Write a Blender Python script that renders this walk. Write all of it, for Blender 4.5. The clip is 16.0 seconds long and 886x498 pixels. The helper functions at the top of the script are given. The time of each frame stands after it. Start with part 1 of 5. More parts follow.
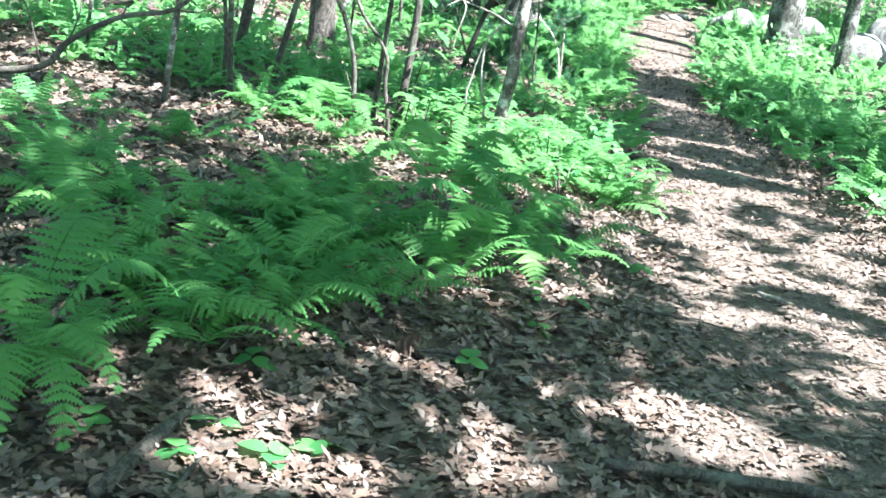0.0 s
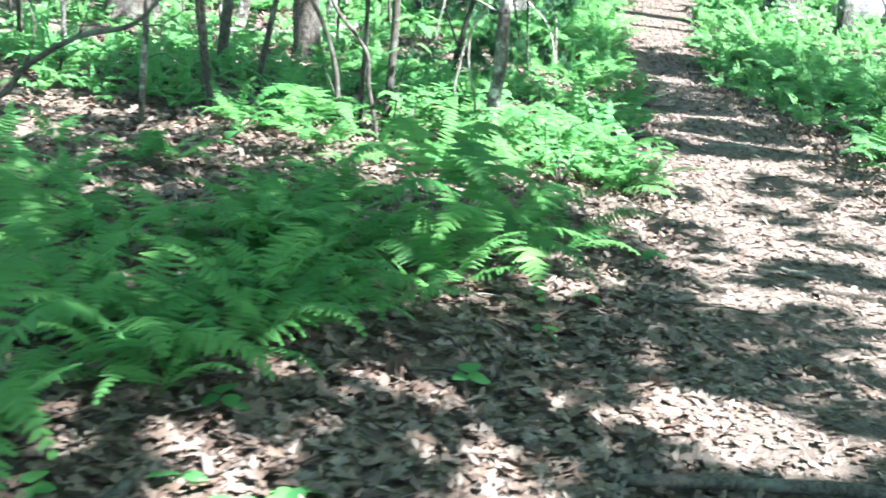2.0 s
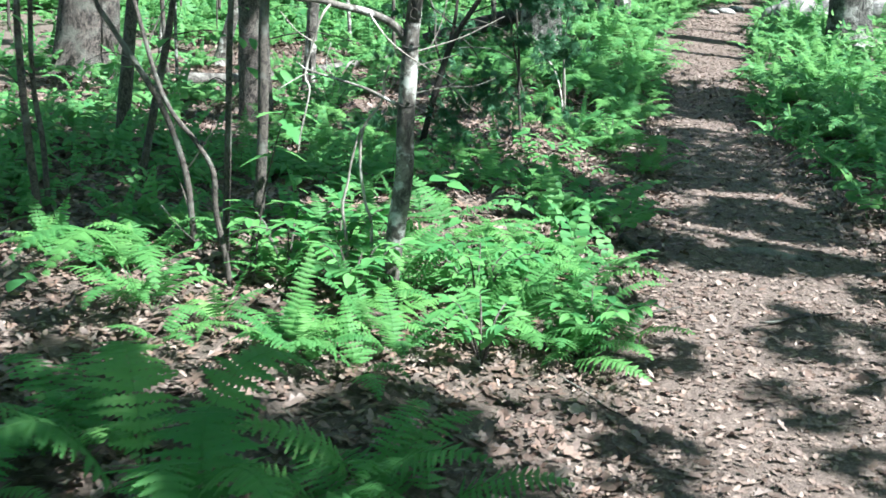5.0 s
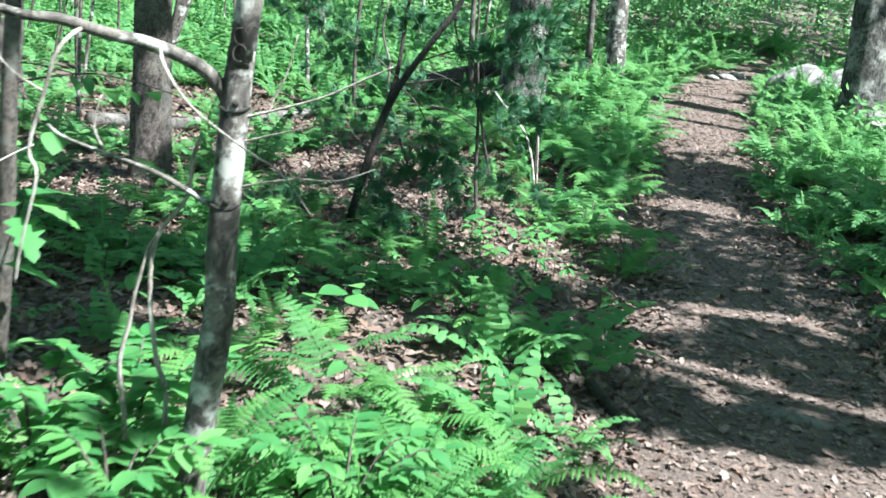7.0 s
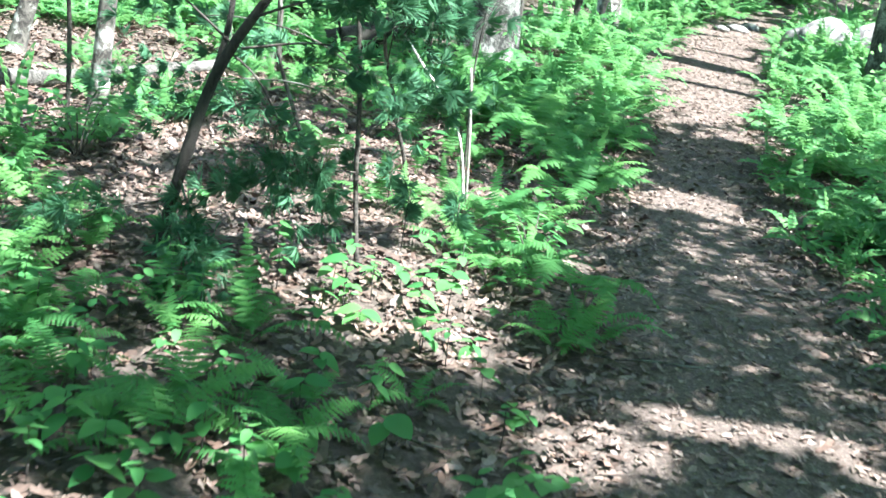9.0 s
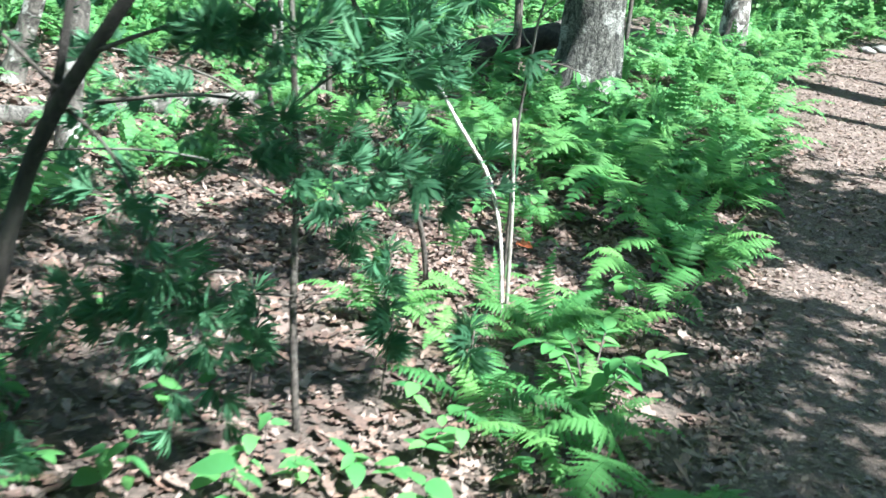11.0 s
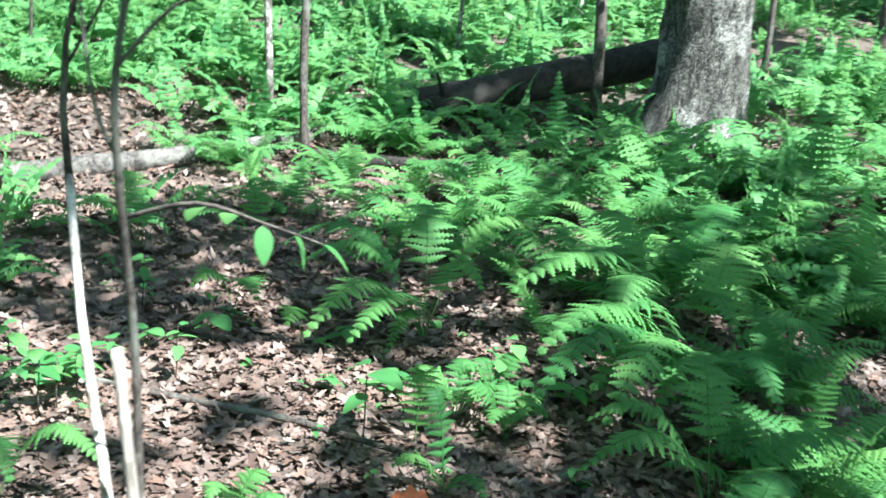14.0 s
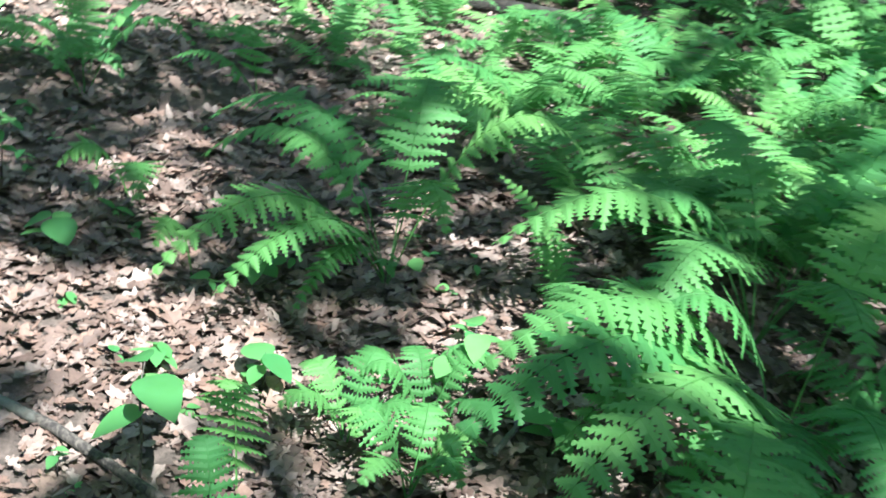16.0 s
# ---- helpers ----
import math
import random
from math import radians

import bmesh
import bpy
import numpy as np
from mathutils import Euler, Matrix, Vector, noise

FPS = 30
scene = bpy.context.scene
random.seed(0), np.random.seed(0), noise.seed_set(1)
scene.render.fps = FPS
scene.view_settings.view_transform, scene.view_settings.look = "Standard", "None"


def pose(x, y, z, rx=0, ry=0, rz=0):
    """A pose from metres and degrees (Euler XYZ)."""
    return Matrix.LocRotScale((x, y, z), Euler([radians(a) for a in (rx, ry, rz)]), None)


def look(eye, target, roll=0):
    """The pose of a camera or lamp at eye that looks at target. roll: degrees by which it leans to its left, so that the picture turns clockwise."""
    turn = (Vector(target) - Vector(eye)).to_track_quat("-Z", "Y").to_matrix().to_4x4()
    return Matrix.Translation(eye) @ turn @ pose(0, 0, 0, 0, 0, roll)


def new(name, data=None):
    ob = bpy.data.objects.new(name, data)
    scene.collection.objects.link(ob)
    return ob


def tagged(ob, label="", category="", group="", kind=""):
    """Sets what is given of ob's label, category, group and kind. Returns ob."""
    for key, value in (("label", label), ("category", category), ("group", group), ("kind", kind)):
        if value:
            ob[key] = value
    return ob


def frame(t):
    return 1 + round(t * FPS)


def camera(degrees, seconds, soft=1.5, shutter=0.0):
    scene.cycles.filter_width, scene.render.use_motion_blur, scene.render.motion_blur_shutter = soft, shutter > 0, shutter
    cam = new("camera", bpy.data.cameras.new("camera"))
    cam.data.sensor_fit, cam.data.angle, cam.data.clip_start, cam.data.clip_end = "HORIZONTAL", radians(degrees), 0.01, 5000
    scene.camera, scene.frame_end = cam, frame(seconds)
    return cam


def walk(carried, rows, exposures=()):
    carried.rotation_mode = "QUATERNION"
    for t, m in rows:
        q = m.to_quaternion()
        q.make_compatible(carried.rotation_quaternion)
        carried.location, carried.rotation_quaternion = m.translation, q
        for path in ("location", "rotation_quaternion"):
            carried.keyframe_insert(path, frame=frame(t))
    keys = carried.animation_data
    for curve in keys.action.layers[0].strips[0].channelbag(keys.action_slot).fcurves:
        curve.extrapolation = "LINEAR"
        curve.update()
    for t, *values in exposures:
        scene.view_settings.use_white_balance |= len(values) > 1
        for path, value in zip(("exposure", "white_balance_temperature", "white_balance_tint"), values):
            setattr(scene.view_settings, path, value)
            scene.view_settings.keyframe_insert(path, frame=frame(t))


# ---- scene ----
cam = camera(43.4, 16.0, soft=1.6, shutter=0.4)
EXPOSURE, KELVIN, TINT, SUN, SKY = 2.6, 5750, 4, 5.0, 0.066
PATH = [
    (0, (0.063, -0.106, 1.546), (0.038, 1.834, 1.063), 9.6),
    (0.5, (0.063, -0.084, 1.543), (0.003, 1.853, 1.048), 8.6),
    (1, (0.06, -0.057, 1.539), (-0.053, 1.872, 1.022), 6.8),
    (1.5, (0.018, 0.022, 1.545), (-0.099, 1.963, 1.078), 5.5),
    (2, (0.148, 0.245, 1.49), (0.093, 2.184, 1.002), 4.3),
    (2.5, (0.418, 0.595, 1.629), (0.395, 2.524, 1.1), 3.4),
    (3, (0.464, 0.926, 1.605), (0.257, 2.823, 1.006), 3.2),
    (3.5, (0.444, 1.32, 1.713), (0.283, 3.238, 1.168), 4.6),
    (4, (0.608, 1.789, 1.807), (0.437, 3.713, 1.288), 2.8),
    (4.2, (0.66, 1.912, 1.835), (0.489, 3.847, 1.36), 2.3),
    (6.3, (1.011, 3.676, 1.772), (0.802, 5.6, 1.267), 5.3),
    (6.5, (0.99, 3.911, 1.771), (0.782, 5.848, 1.317), 5.3),
    (7, (0.997, 4.394, 1.77), (0.828, 6.346, 1.371), 6.6),
    (7.5, (1.1, 5.021, 1.79), (0.876, 6.965, 1.376), 6.4),
    (8, (1.172, 5.548, 1.72), (0.904, 7.482, 1.287), 6.2),
    (8.5, (1.239, 6.219, 1.767), (1.092, 8.154, 1.285), 6.6),
    (9, (1.361, 6.864, 1.85), (1.201, 8.792, 1.343), 8.3),
    (9.2, (1.359, 7.057, 1.824), (1.133, 8.99, 1.365), 7.1),
    (11.3, (1.56, 9.182, 1.848), (1.175, 11.077, 1.336), 7.9),
    (11.6, (1.611, 9.52, 1.936), (1.357, 11.44, 1.436), 8.3),
    (11.9, (1.678, 9.93, 1.934), (1.553, 11.868, 1.456), 7.9),
    (12.1, (1.776, 10.165, 1.938), (1.644, 12.104, 1.467), 7.2),
    (12.3, (1.812, 10.344, 1.984), (1.594, 12.29, 1.575), 5.5),
    (12.5, (1.845, 10.529, 1.957), (1.511, 12.454, 1.527), 4.8),
    (13, (1.749, 11.121, 1.916), (1.233, 12.996, 1.448), 7.0),
    (13.5, (1.713, 11.643, 1.825), (1.133, 13.498, 1.352), 7.9),
    (14, (1.787, 12.052, 1.842), (1.077, 13.845, 1.315), 6.1),
    (14.5, (1.785, 12.55, 1.788), (0.994, 14.282, 1.176), 8.9),
    (15, (1.799, 12.944, 1.75), (1.038, 14.661, 1.063), 7.6),
    (15.5, (1.831, 13.419, 1.748), (0.962, 15.049, 0.98), 6.7),
    (16, (1.787, 13.77, 1.686), (0.769, 15.266, 0.834), 8.9),
]
walk(cam, [(t, look(eye, target, roll)) for t, eye, target, roll in PATH], [(t, EXPOSURE + e, KELVIN, TINT) for t, e in ((0.0, 0.75), (2.0, 0.78), (3.0, 0.92), (3.6, 0.45), (4.2, 0.02), (6.3, -0.28), (7.5, -0.1), (9.0, 0.48), (11.5, -0.02), (12.5, -0.1), (13.5, -0.06), (14.5, 0.08), (15.3, 0.24), (16.0, 0.08))])

# ---- light ----
SUN_AZ, SUN_EL = (0.91, -0.42), 57.0
world = bpy.data.worlds.new("sky")
scene.world = world
world.use_nodes = True
wn = world.node_tree
sky = wn.nodes.new("ShaderNodeTexSky")
sky.sky_type, sky.sun_disc = "NISHITA", False
sky.sun_elevation, sky.sun_rotation = radians(SUN_EL), math.atan2(SUN_AZ[0], SUN_AZ[1])
wn.nodes["Background"].inputs["Strength"].default_value = SKY
wn.links.new(sky.outputs[0], wn.nodes["Background"].inputs["Color"])
sun = new("sun", bpy.data.lights.new("sun", "SUN"))
sun.data.energy, sun.data.angle, sun.data.color = SUN, radians(0.53), (1.0, 0.95, 0.87)
ce = math.cos(radians(SUN_EL))
sun.matrix_world = look((SUN_AZ[0] * ce * 50, SUN_AZ[1] * ce * 50, math.sin(radians(SUN_EL)) * 50), (0, 0, 0))


# ---- materials ----
def nodes_of(name):
    m = bpy.data.materials.new(name)
    m.use_nodes = True
    nt = m.node_tree
    return m, nt, nt.nodes["Principled BSDF"], nt.nodes["Material Output"]


def ramp(nt, stops, source):
    r = nt.nodes.new("ShaderNodeValToRGB")
    while len(r.color_ramp.elements) < len(stops):
        r.color_ramp.elements.new(0.5)
    for e, (p, c) in zip(r.color_ramp.elements, stops):
        e.position, e.color = p, (*c, 1)
    nt.links.new(source, r.inputs[0])
    return r.outputs[0]


def noise_tex(nt, scale, detail=4, rough=0.6, coords=None, distortion=0.0):
    n = nt.nodes.new("ShaderNodeTexNoise")
    n.inputs["Scale"].default_value, n.inputs["Detail"].default_value = scale, detail
    n.inputs["Roughness"].default_value, n.inputs["Distortion"].default_value = rough, distortion
    if coords:
        nt.links.new(coords, n.inputs["Vector"])
    return n.outputs["Fac"]


def mixc(nt, fac, a, b, kind="MIX"):
    m = nt.nodes.new("ShaderNodeMix")
    m.data_type, m.blend_type = "RGBA", kind
    for sock, v in ((m.inputs["Factor"], fac), (m.inputs["A"], a), (m.inputs["B"], b)):
        if isinstance(v, (int, float)):
            sock.default_value = v
        elif isinstance(v, tuple):
            sock.default_value = (*v, 1)
        else:
            nt.links.new(v, sock)
    return m.outputs["Result"]


def bump(nt, bsdf, height, strength, distance):
    b = nt.nodes.new("ShaderNodeBump")
    b.inputs["Strength"].default_value, b.inputs["Distance"].default_value = strength, distance
    nt.links.new(height, b.inputs["Height"])
    nt.links.new(b.outputs[0], bsdf.inputs["Normal"])


def position(nt):
    return nt.nodes.new("ShaderNodeNewGeometry").outputs["Position"]


def soil(name, stops, scale):
    m, nt, bsdf, out = nodes_of(name)
    p = position(nt)
    fine = noise_tex(nt, scale, 8, 0.75, p)
    broad = noise_tex(nt, 1.7, 3, 0.6, p)
    col = mixc(nt, broad, ramp(nt, stops, fine), ramp(nt, [(q, tuple(v * 0.62 for v in c)) for q, c in stops], fine))
    nt.links.new(col, bsdf.inputs["Base Color"])
    bsdf.inputs["Roughness"].default_value = 0.9
    bump(nt, bsdf, fine, 0.9, 0.03)
    return m


def bark(name, dark, light, sx, sz, lichen=None, depth=0.02, plates=0.0, spots=(0.5, 0.66), blots=4.0):
    m, nt, bsdf, out = nodes_of(name)
    tc = nt.nodes.new("ShaderNodeTexCoord")
    mp = nt.nodes.new("ShaderNodeMapping")
    mp.inputs["Scale"].default_value = (sx, sx, sz)
    nt.links.new(tc.outputs["Object"], mp.inputs["Vector"])
    ridge = noise_tex(nt, 1.0, 8, 0.75, mp.outputs[0], 0.8)
    col = ramp(nt, [(0.42, dark), (0.58, light)], ridge)
    blot = noise_tex(nt, blots, 5, 0.65, tc.outputs["Object"])
    if lichen:
        col = mixc(nt, ramp(nt, [(spots[0], (0, 0, 0)), (spots[1], (1, 1, 1))], blot), col, lichen)
    if plates:
        mp2 = nt.nodes.new("ShaderNodeMapping")
        mp2.inputs["Scale"].default_value = (plates, plates, plates * 0.42)
        wob = mixc(nt, 0.035, tc.outputs["Object"], nt.nodes.new("ShaderNodeTexNoise").outputs["Color"], "ADD")
        nt.links.new(wob, mp2.inputs["Vector"])
        vor = nt.nodes.new("ShaderNodeTexVoronoi")
        vor.feature = "DISTANCE_TO_EDGE"
        nt.links.new(mp2.outputs[0], vor.inputs["Vector"])
        crack = ramp(nt, [(0.02, (0.12, 0.12, 0.12)), (0.16, (1, 1, 1))], vor.outputs["Distance"])
        col = mixc(nt, 0.9, col, crack, "MULTIPLY")
        ridge = mixc(nt, 0.6, ridge, crack)
    nt.links.new(col, bsdf.inputs["Base Color"])
    bsdf.inputs["Roughness"].default_value = 0.88
    bump(nt, bsdf, ridge, 0.9, depth)
    return m


def leaf(name, a, b, through_colour, trans=0.4, rough=0.58, island=False, mottled=0.0):
    m, nt, bsdf, out = nodes_of(name)
    if island:
        rnd = nt.nodes.new("ShaderNodeNewGeometry").outputs["Random Per Island"]
    else:
        rnd = nt.nodes.new("ShaderNodeObjectInfo").outputs["Random"]
    stops = [(0.0, a), (0.75, tuple(p * 0.45 + q * 0.55 for p, q in zip(a, b))), (1.0, b)]
    col = ramp(nt, stops, rnd)
    fine = noise_tex(nt, 14.0, 4, 0.7, position(nt))
    col = mixc(nt, ramp(nt, [(0.3, (0, 0, 0)), (0.7, (1, 1, 1))], fine), col, mixc(nt, 0.5, col, (0.7, 0.75, 0.5), "MULTIPLY"))
    nt.links.new(col, bsdf.inputs["Base Color"])
    bsdf.inputs["Roughness"].default_value = rough
    bsdf.inputs["Specular IOR Level"].default_value = 0.2
    tr = nt.nodes.new("ShaderNodeBsdfTranslucent")
    tr.inputs["Color"].default_value = (*through_colour, 1)
    mx = nt.nodes.new("ShaderNodeMixShader")
    mx.inputs[0].default_value = trans
    nt.links.new(bsdf.outputs[0], mx.inputs[1])
    nt.links.new(tr.outputs[0], mx.inputs[2])
    nt.links.new(mx.outputs[0], out.inputs["Surface"])
    return m


def litter(name, stops):
    m, nt, bsdf, out = nodes_of(name)
    rnd = nt.nodes.new("ShaderNodeNewGeometry").outputs["Random Per Island"]
    fine = noise_tex(nt, 60.0, 4, 0.7, position(nt))
    col = mixc(nt, 0.6, ramp(nt, stops, rnd), ramp(nt, [(0.3, (0.2, 0.18, 0.17)), (0.7, (1, 1, 1))], fine), "MULTIPLY")
    nt.links.new(col, bsdf.inputs["Base Color"])
    bsdf.inputs["Roughness"].default_value = 0.6
    bump(nt, bsdf, fine, 0.3, 0.004)
    return m


M_GROUND = soil("forest_soil", [(0.25, (0.03, 0.022, 0.018)), (0.5, (0.095, 0.071, 0.058)), (0.7, (0.20, 0.15, 0.128))], 30)
M_TRAIL = soil("trail_dirt", [(0.25, (0.058, 0.042, 0.035)), (0.5, (0.135, 0.098, 0.083)), (0.72, (0.31, 0.243, 0.214))], 55)
M_LITTER = litter("dead_leaf", [(0.0, (0.070, 0.044, 0.035)), (0.4, (0.118, 0.079, 0.065)), (0.6, (0.175, 0.108, 0.083)), (0.85, (0.170, 0.128, 0.112)), (1.0, (0.26, 0.195, 0.168))])
M_CRUMB = litter("leaf_crumb", [(0.0, (0.060, 0.039, 0.031)), (0.5, (0.150, 0.104, 0.086)), (1.0, (0.28, 0.212, 0.182))])
M_RED = litter("red_leaf", [(0.0, (0.5, 0.09, 0.02)), (1.0, (0.55, 0.14, 0.04))])
M_OAK = bark("oak_bark", (0.018, 0.018, 0.016), (0.20, 0.195, 0.175), 26, 9, (0.46, 0.46, 0.43), 0.09, 16, (0.50, 0.60), 3.0)
M_PINE = bark("pine_bark", (0.026, 0.021, 0.019), (0.23, 0.19, 0.17), 24, 14, (0.24, 0.24, 0.21), 0.06, 30)
M_MAPLE = bark("maple_bark", (0.022, 0.019, 0.017), (0.14, 0.126, 0.112), 13, 9, (0.36, 0.36, 0.34), 0.010, 0.0, (0.51, 0.60), 9.0)
M_STEM = bark("sapling_bark", (0.014, 0.011, 0.010), (0.085, 0.072, 0.062), 60, 34, (0.115, 0.116, 0.102), 0.005, 0.0, (0.52, 0.60))
M_PALE = bark("pale_stick", (0.13, 0.115, 0.10), (0.32, 0.285, 0.26), 50, 16, (0.46, 0.43, 0.40), 0.003)
M_BIRCH = bark("birch_bark", (0.16, 0.13, 0.11), (0.52, 0.49, 0.46), 30, 26, (0.60, 0.58, 0.56), 0.003)
# rotten wood and bark knots; also paints the shade on the leaning young pine
M_LOG_SHADE = bark("rotten_log_and_shaded_trunk", (0.007, 0.006, 0.005), (0.032, 0.026, 0.022), 18, 12, (0.055, 0.05, 0.043), 0.04)
M_GREYLOG = bark("weathered_log", (0.02, 0.018, 0.016), (0.12, 0.11, 0.10), 20, 20, (0.17, 0.165, 0.15), 0.025)
M_STONE = bark("fieldstone", (0.06, 0.058, 0.056), (0.19, 0.185, 0.18), 9, 9, (0.27, 0.27, 0.25), 0.02)
M_FERN = leaf("fern_green", (0.044, 0.140, 0.046), (0.125, 0.265, 0.082), (0.19, 0.43, 0.14), 0.38)
M_FERN_FAR = leaf("fern_green_far", (0.044, 0.145, 0.054), (0.130, 0.275, 0.098), (0.21, 0.44, 0.15), 0.38, island=True)
M_HERB = leaf("herb_green", (0.045, 0.155, 0.055), (0.125, 0.285, 0.095), (0.21, 0.45, 0.15), 0.4)
M_CROWN = leaf("canopy_leaf", (0.035, 0.10, 0.02), (0.08, 0.17, 0.035), (0.12, 0.30, 0.05), 0.4, island=True)
M_SHRUB = leaf("understory_leaf", (0.050, 0.150, 0.058), (0.17, 0.31, 0.13), (0.25, 0.47, 0.18), 0.45, island=True)
M_NEEDLE = leaf("pine_needle", (0.05, 0.145, 0.08), (0.115, 0.24, 0.14), (0.15, 0.32, 0.17), 0.38, island=True)


# ---- lay of the land ----
TRAIL_Y = (-30, -5, 0, 5, 9, 12, 15.4, 18.4, 23, 27, 30, 34, 40, 60)
TRAIL_X = (0.5, 1.3, 1.45, 1.75, 2.15, 2.35, 2.52, 2.85, 3.4, 4.0, 4.9, 6.8, 11, 26)
TRAIL_W = (0.8, 0.8, 0.85, 0.80, 0.74, 0.58, 0.5, 0.58, 0.62, 0.6, 0.6, 0.6, 0.6, 0.6)
BASE_Y = (-40, -10, 0, 3, 5, 9, 12, 15.5, 18.4, 24, 30, 40, 60, 90, 300)
BASE_Z = (-0.3, 0, 0.08, 0.2, 0.2, 0.28, 0.3, 0.2, 0.42, 1.0, 1.3, 2.1, 4.0, 6.5, 14)


def soft_interp(y, ys, zs, w=0.9):
    y = np.asarray(y, dtype=float)
    return sum(np.interp(y + k * w, ys, zs) * c for k, c in ((-1, 0.25), (0, 0.5), (1, 0.25)))


def trail_x(y):
    return soft_interp(y, TRAIL_Y, TRAIL_X)


def trail_w(y):
    return soft_interp(y, TRAIL_Y, TRAIL_W)


def height(x, y):
    x, y = np.asarray(x, dtype=float), np.asarray(y, dtype=float)
    off = np.abs(x - trail_x(y))
    bank = np.clip((off - 0.6) / 1.3, 0, 1)
    lumps = np.sin(x * 1.9 + 0.7 * np.sin(y * 0.8)) * np.sin(y * 1.55 + 0.6 * np.sin(x)) * 0.035 + np.sin(x * 5.1 + y * 1.3) * np.sin(y * 4.3 - x * 0.9) * 0.012
    swell = np.sin(x * 0.31 + 1.0) * np.sin(y * 0.27) * 0.12 * np.clip((off - 2) / 6, 0, 1)
    return soft_interp(y, BASE_Y, BASE_Z) + 0.16 * bank * bank * (3 - 2 * bank) + lumps * (0.35 + 0.65 * bank) + swell + 0.02 * np.clip(off - 4, 0, 60)


def gz(x, y):
    return float(height(x, y))


def mesh_object(name, verts, faces, mat, parent=None, smooth=True):
    me = bpy.data.meshes.new(name)
    me.from_pydata(verts if isinstance(verts, list) else verts.tolist(), [], faces if isinstance(faces, list) else faces.tolist())
    me.materials.append(mat)
    if smooth:
        me.polygons.foreach_set("use_smooth", [True] * len(me.polygons))
    me.update()
    ob = new(name, me)
    if parent:
        ob.parent = parent
    return ob


def shared(name, me, parent, m=None):
    ob = new(name, me)
    ob.parent = parent
    if m is not None:
        ob.matrix_basis = m
    return ob


def sheet(name, xs, ys, zfun, mat):
    X, Y = np.meshgrid(xs, ys)
    V = np.stack([X, Y, zfun(X, Y)], -1).reshape(-1, 3)
    n, r = len(xs), len(ys)
    i = (np.arange(r - 1)[:, None] * n + np.arange(n - 1)[None]).ravel()
    return mesh_object(name, V, np.stack([i, i + 1, i + n + 1, i + n], 1), mat)


gx = np.concatenate([np.linspace(-300, -30, 14), np.linspace(-28, -7, 30), np.arange(-6.5, 8.5, 0.1), np.linspace(9, 30, 30), np.linspace(32, 300, 14)])
gy = np.concatenate([np.linspace(-200, -12, 12), np.linspace(-10, 0.5, 20), np.arange(0.8, 24, 0.1), np.linspace(24.5, 60, 60), np.linspace(64, 300, 16)])
tagged(sheet("ground", gx, gy, height, M_GROUND), "dark forest soil under dead leaves", "ground", kind="structure")

# the trodden trail, its edges ragged
ty = np.arange(-8, 40, 0.1)
tv, tf = [], []
tu = np.linspace(-1, 1, 17)
for k, y in enumerate(ty):
    c, w = float(trail_x(y)), float(trail_w(y))
    for u in tu:
        e = 1 + 0.16 * math.sin(y * 2.3 + 3 * (u > 0)) + 0.1 * math.sin(y * 6.1 + 5 * (u > 0))
        x = c + u * w * e
        tv.append((x, y, gz(x, y) + 0.012 * (1 - u ** 4) - 0.004))
for k in range(len(ty) - 1):
    for j in range(16):
        a = k * 17 + j
        tf.append((a, a + 1, a + 18, a + 17))
tagged(mesh_object("trail", tv, tf, M_TRAIL), "trodden brown dirt footpath strewn with leaf crumbs", "path", kind="structure")

# ---- leaf litter ----
rng = np.random.default_rng(7)


def scatter(name, mat, template, tris, xy, size, tilt, lift, label):
    """One joined sheet of small flakes: template of (x, y, z) vertices, laid at xy with random turn, tilt and curl."""
    n = len(xy)
    T = np.array(template)
    a, tx, ty_ = rng.uniform(0, 2 * np.pi, n), rng.normal(0, tilt, n), rng.normal(0, tilt, n)
    sz = size[0] + (size[1] - size[0]) * rng.uniform(0, 1, n) ** 1.5
    curl = rng.uniform(-0.5, 1.6, n)
    px, py = T[:, 0][None] * sz[:, None], T[:, 1][None] * sz[:, None] * rng.uniform(0.75, 1.1, n)[:, None]
    pz = (T[:, 2][None] * curl[:, None]) * sz[:, None] + px * tx[:, None] + py * ty_[:, None]
    c, s = np.cos(a)[:, None], np.sin(a)[:, None]
    X, Y = xy[:, 0][:, None] + px * c - py * s, xy[:, 1][:, None] + px * s + py * c
    Z = height(xy[:, 0], xy[:, 1])[:, None] + pz + rng.uniform(*lift, n)[:, None]
    V = np.stack([X, Y, Z], -1).reshape(-1, 3)
    F = (np.array(tris)[None] + (np.arange(n) * len(T))[:, None, None]).reshape(-1, 3)
    return tagged(mesh_object(name, V, F, mat, smooth=False), label, "leaves", kind="stuff")


OAK_LEAF = [(-0.5, 0, 0), (-0.34, 0.17, 0.07), (-0.14, 0.15, 0.05), (0.02, 0.34, 0.16), (0.17, 0.19, 0.07), (0.36, 0.26, 0.12), (0.5, 0.02, 0.04),
            (0.36, -0.25, 0.12), (0.17, -0.18, 0.07), (0.02, -0.33, 0.16), (-0.14, -0.15, 0.05), (-0.34, -0.17, 0.07)]
OAK_TRIS = [(0, 1, 11), (1, 2, 11), (11, 2, 10), (2, 3, 4), (10, 8, 9), (2, 4, 10), (4, 8, 10), (4, 5, 6), (4, 6, 8), (6, 7, 8)]
CRUMB = [(-0.5, 0.02, 0.02), (0.05, 0.26, 0), (0.5, 0.05, 0.06), (0.0, -0.3, 0.03)]
CRUMB_TRIS = [(0, 3, 1), (1, 3, 2)]


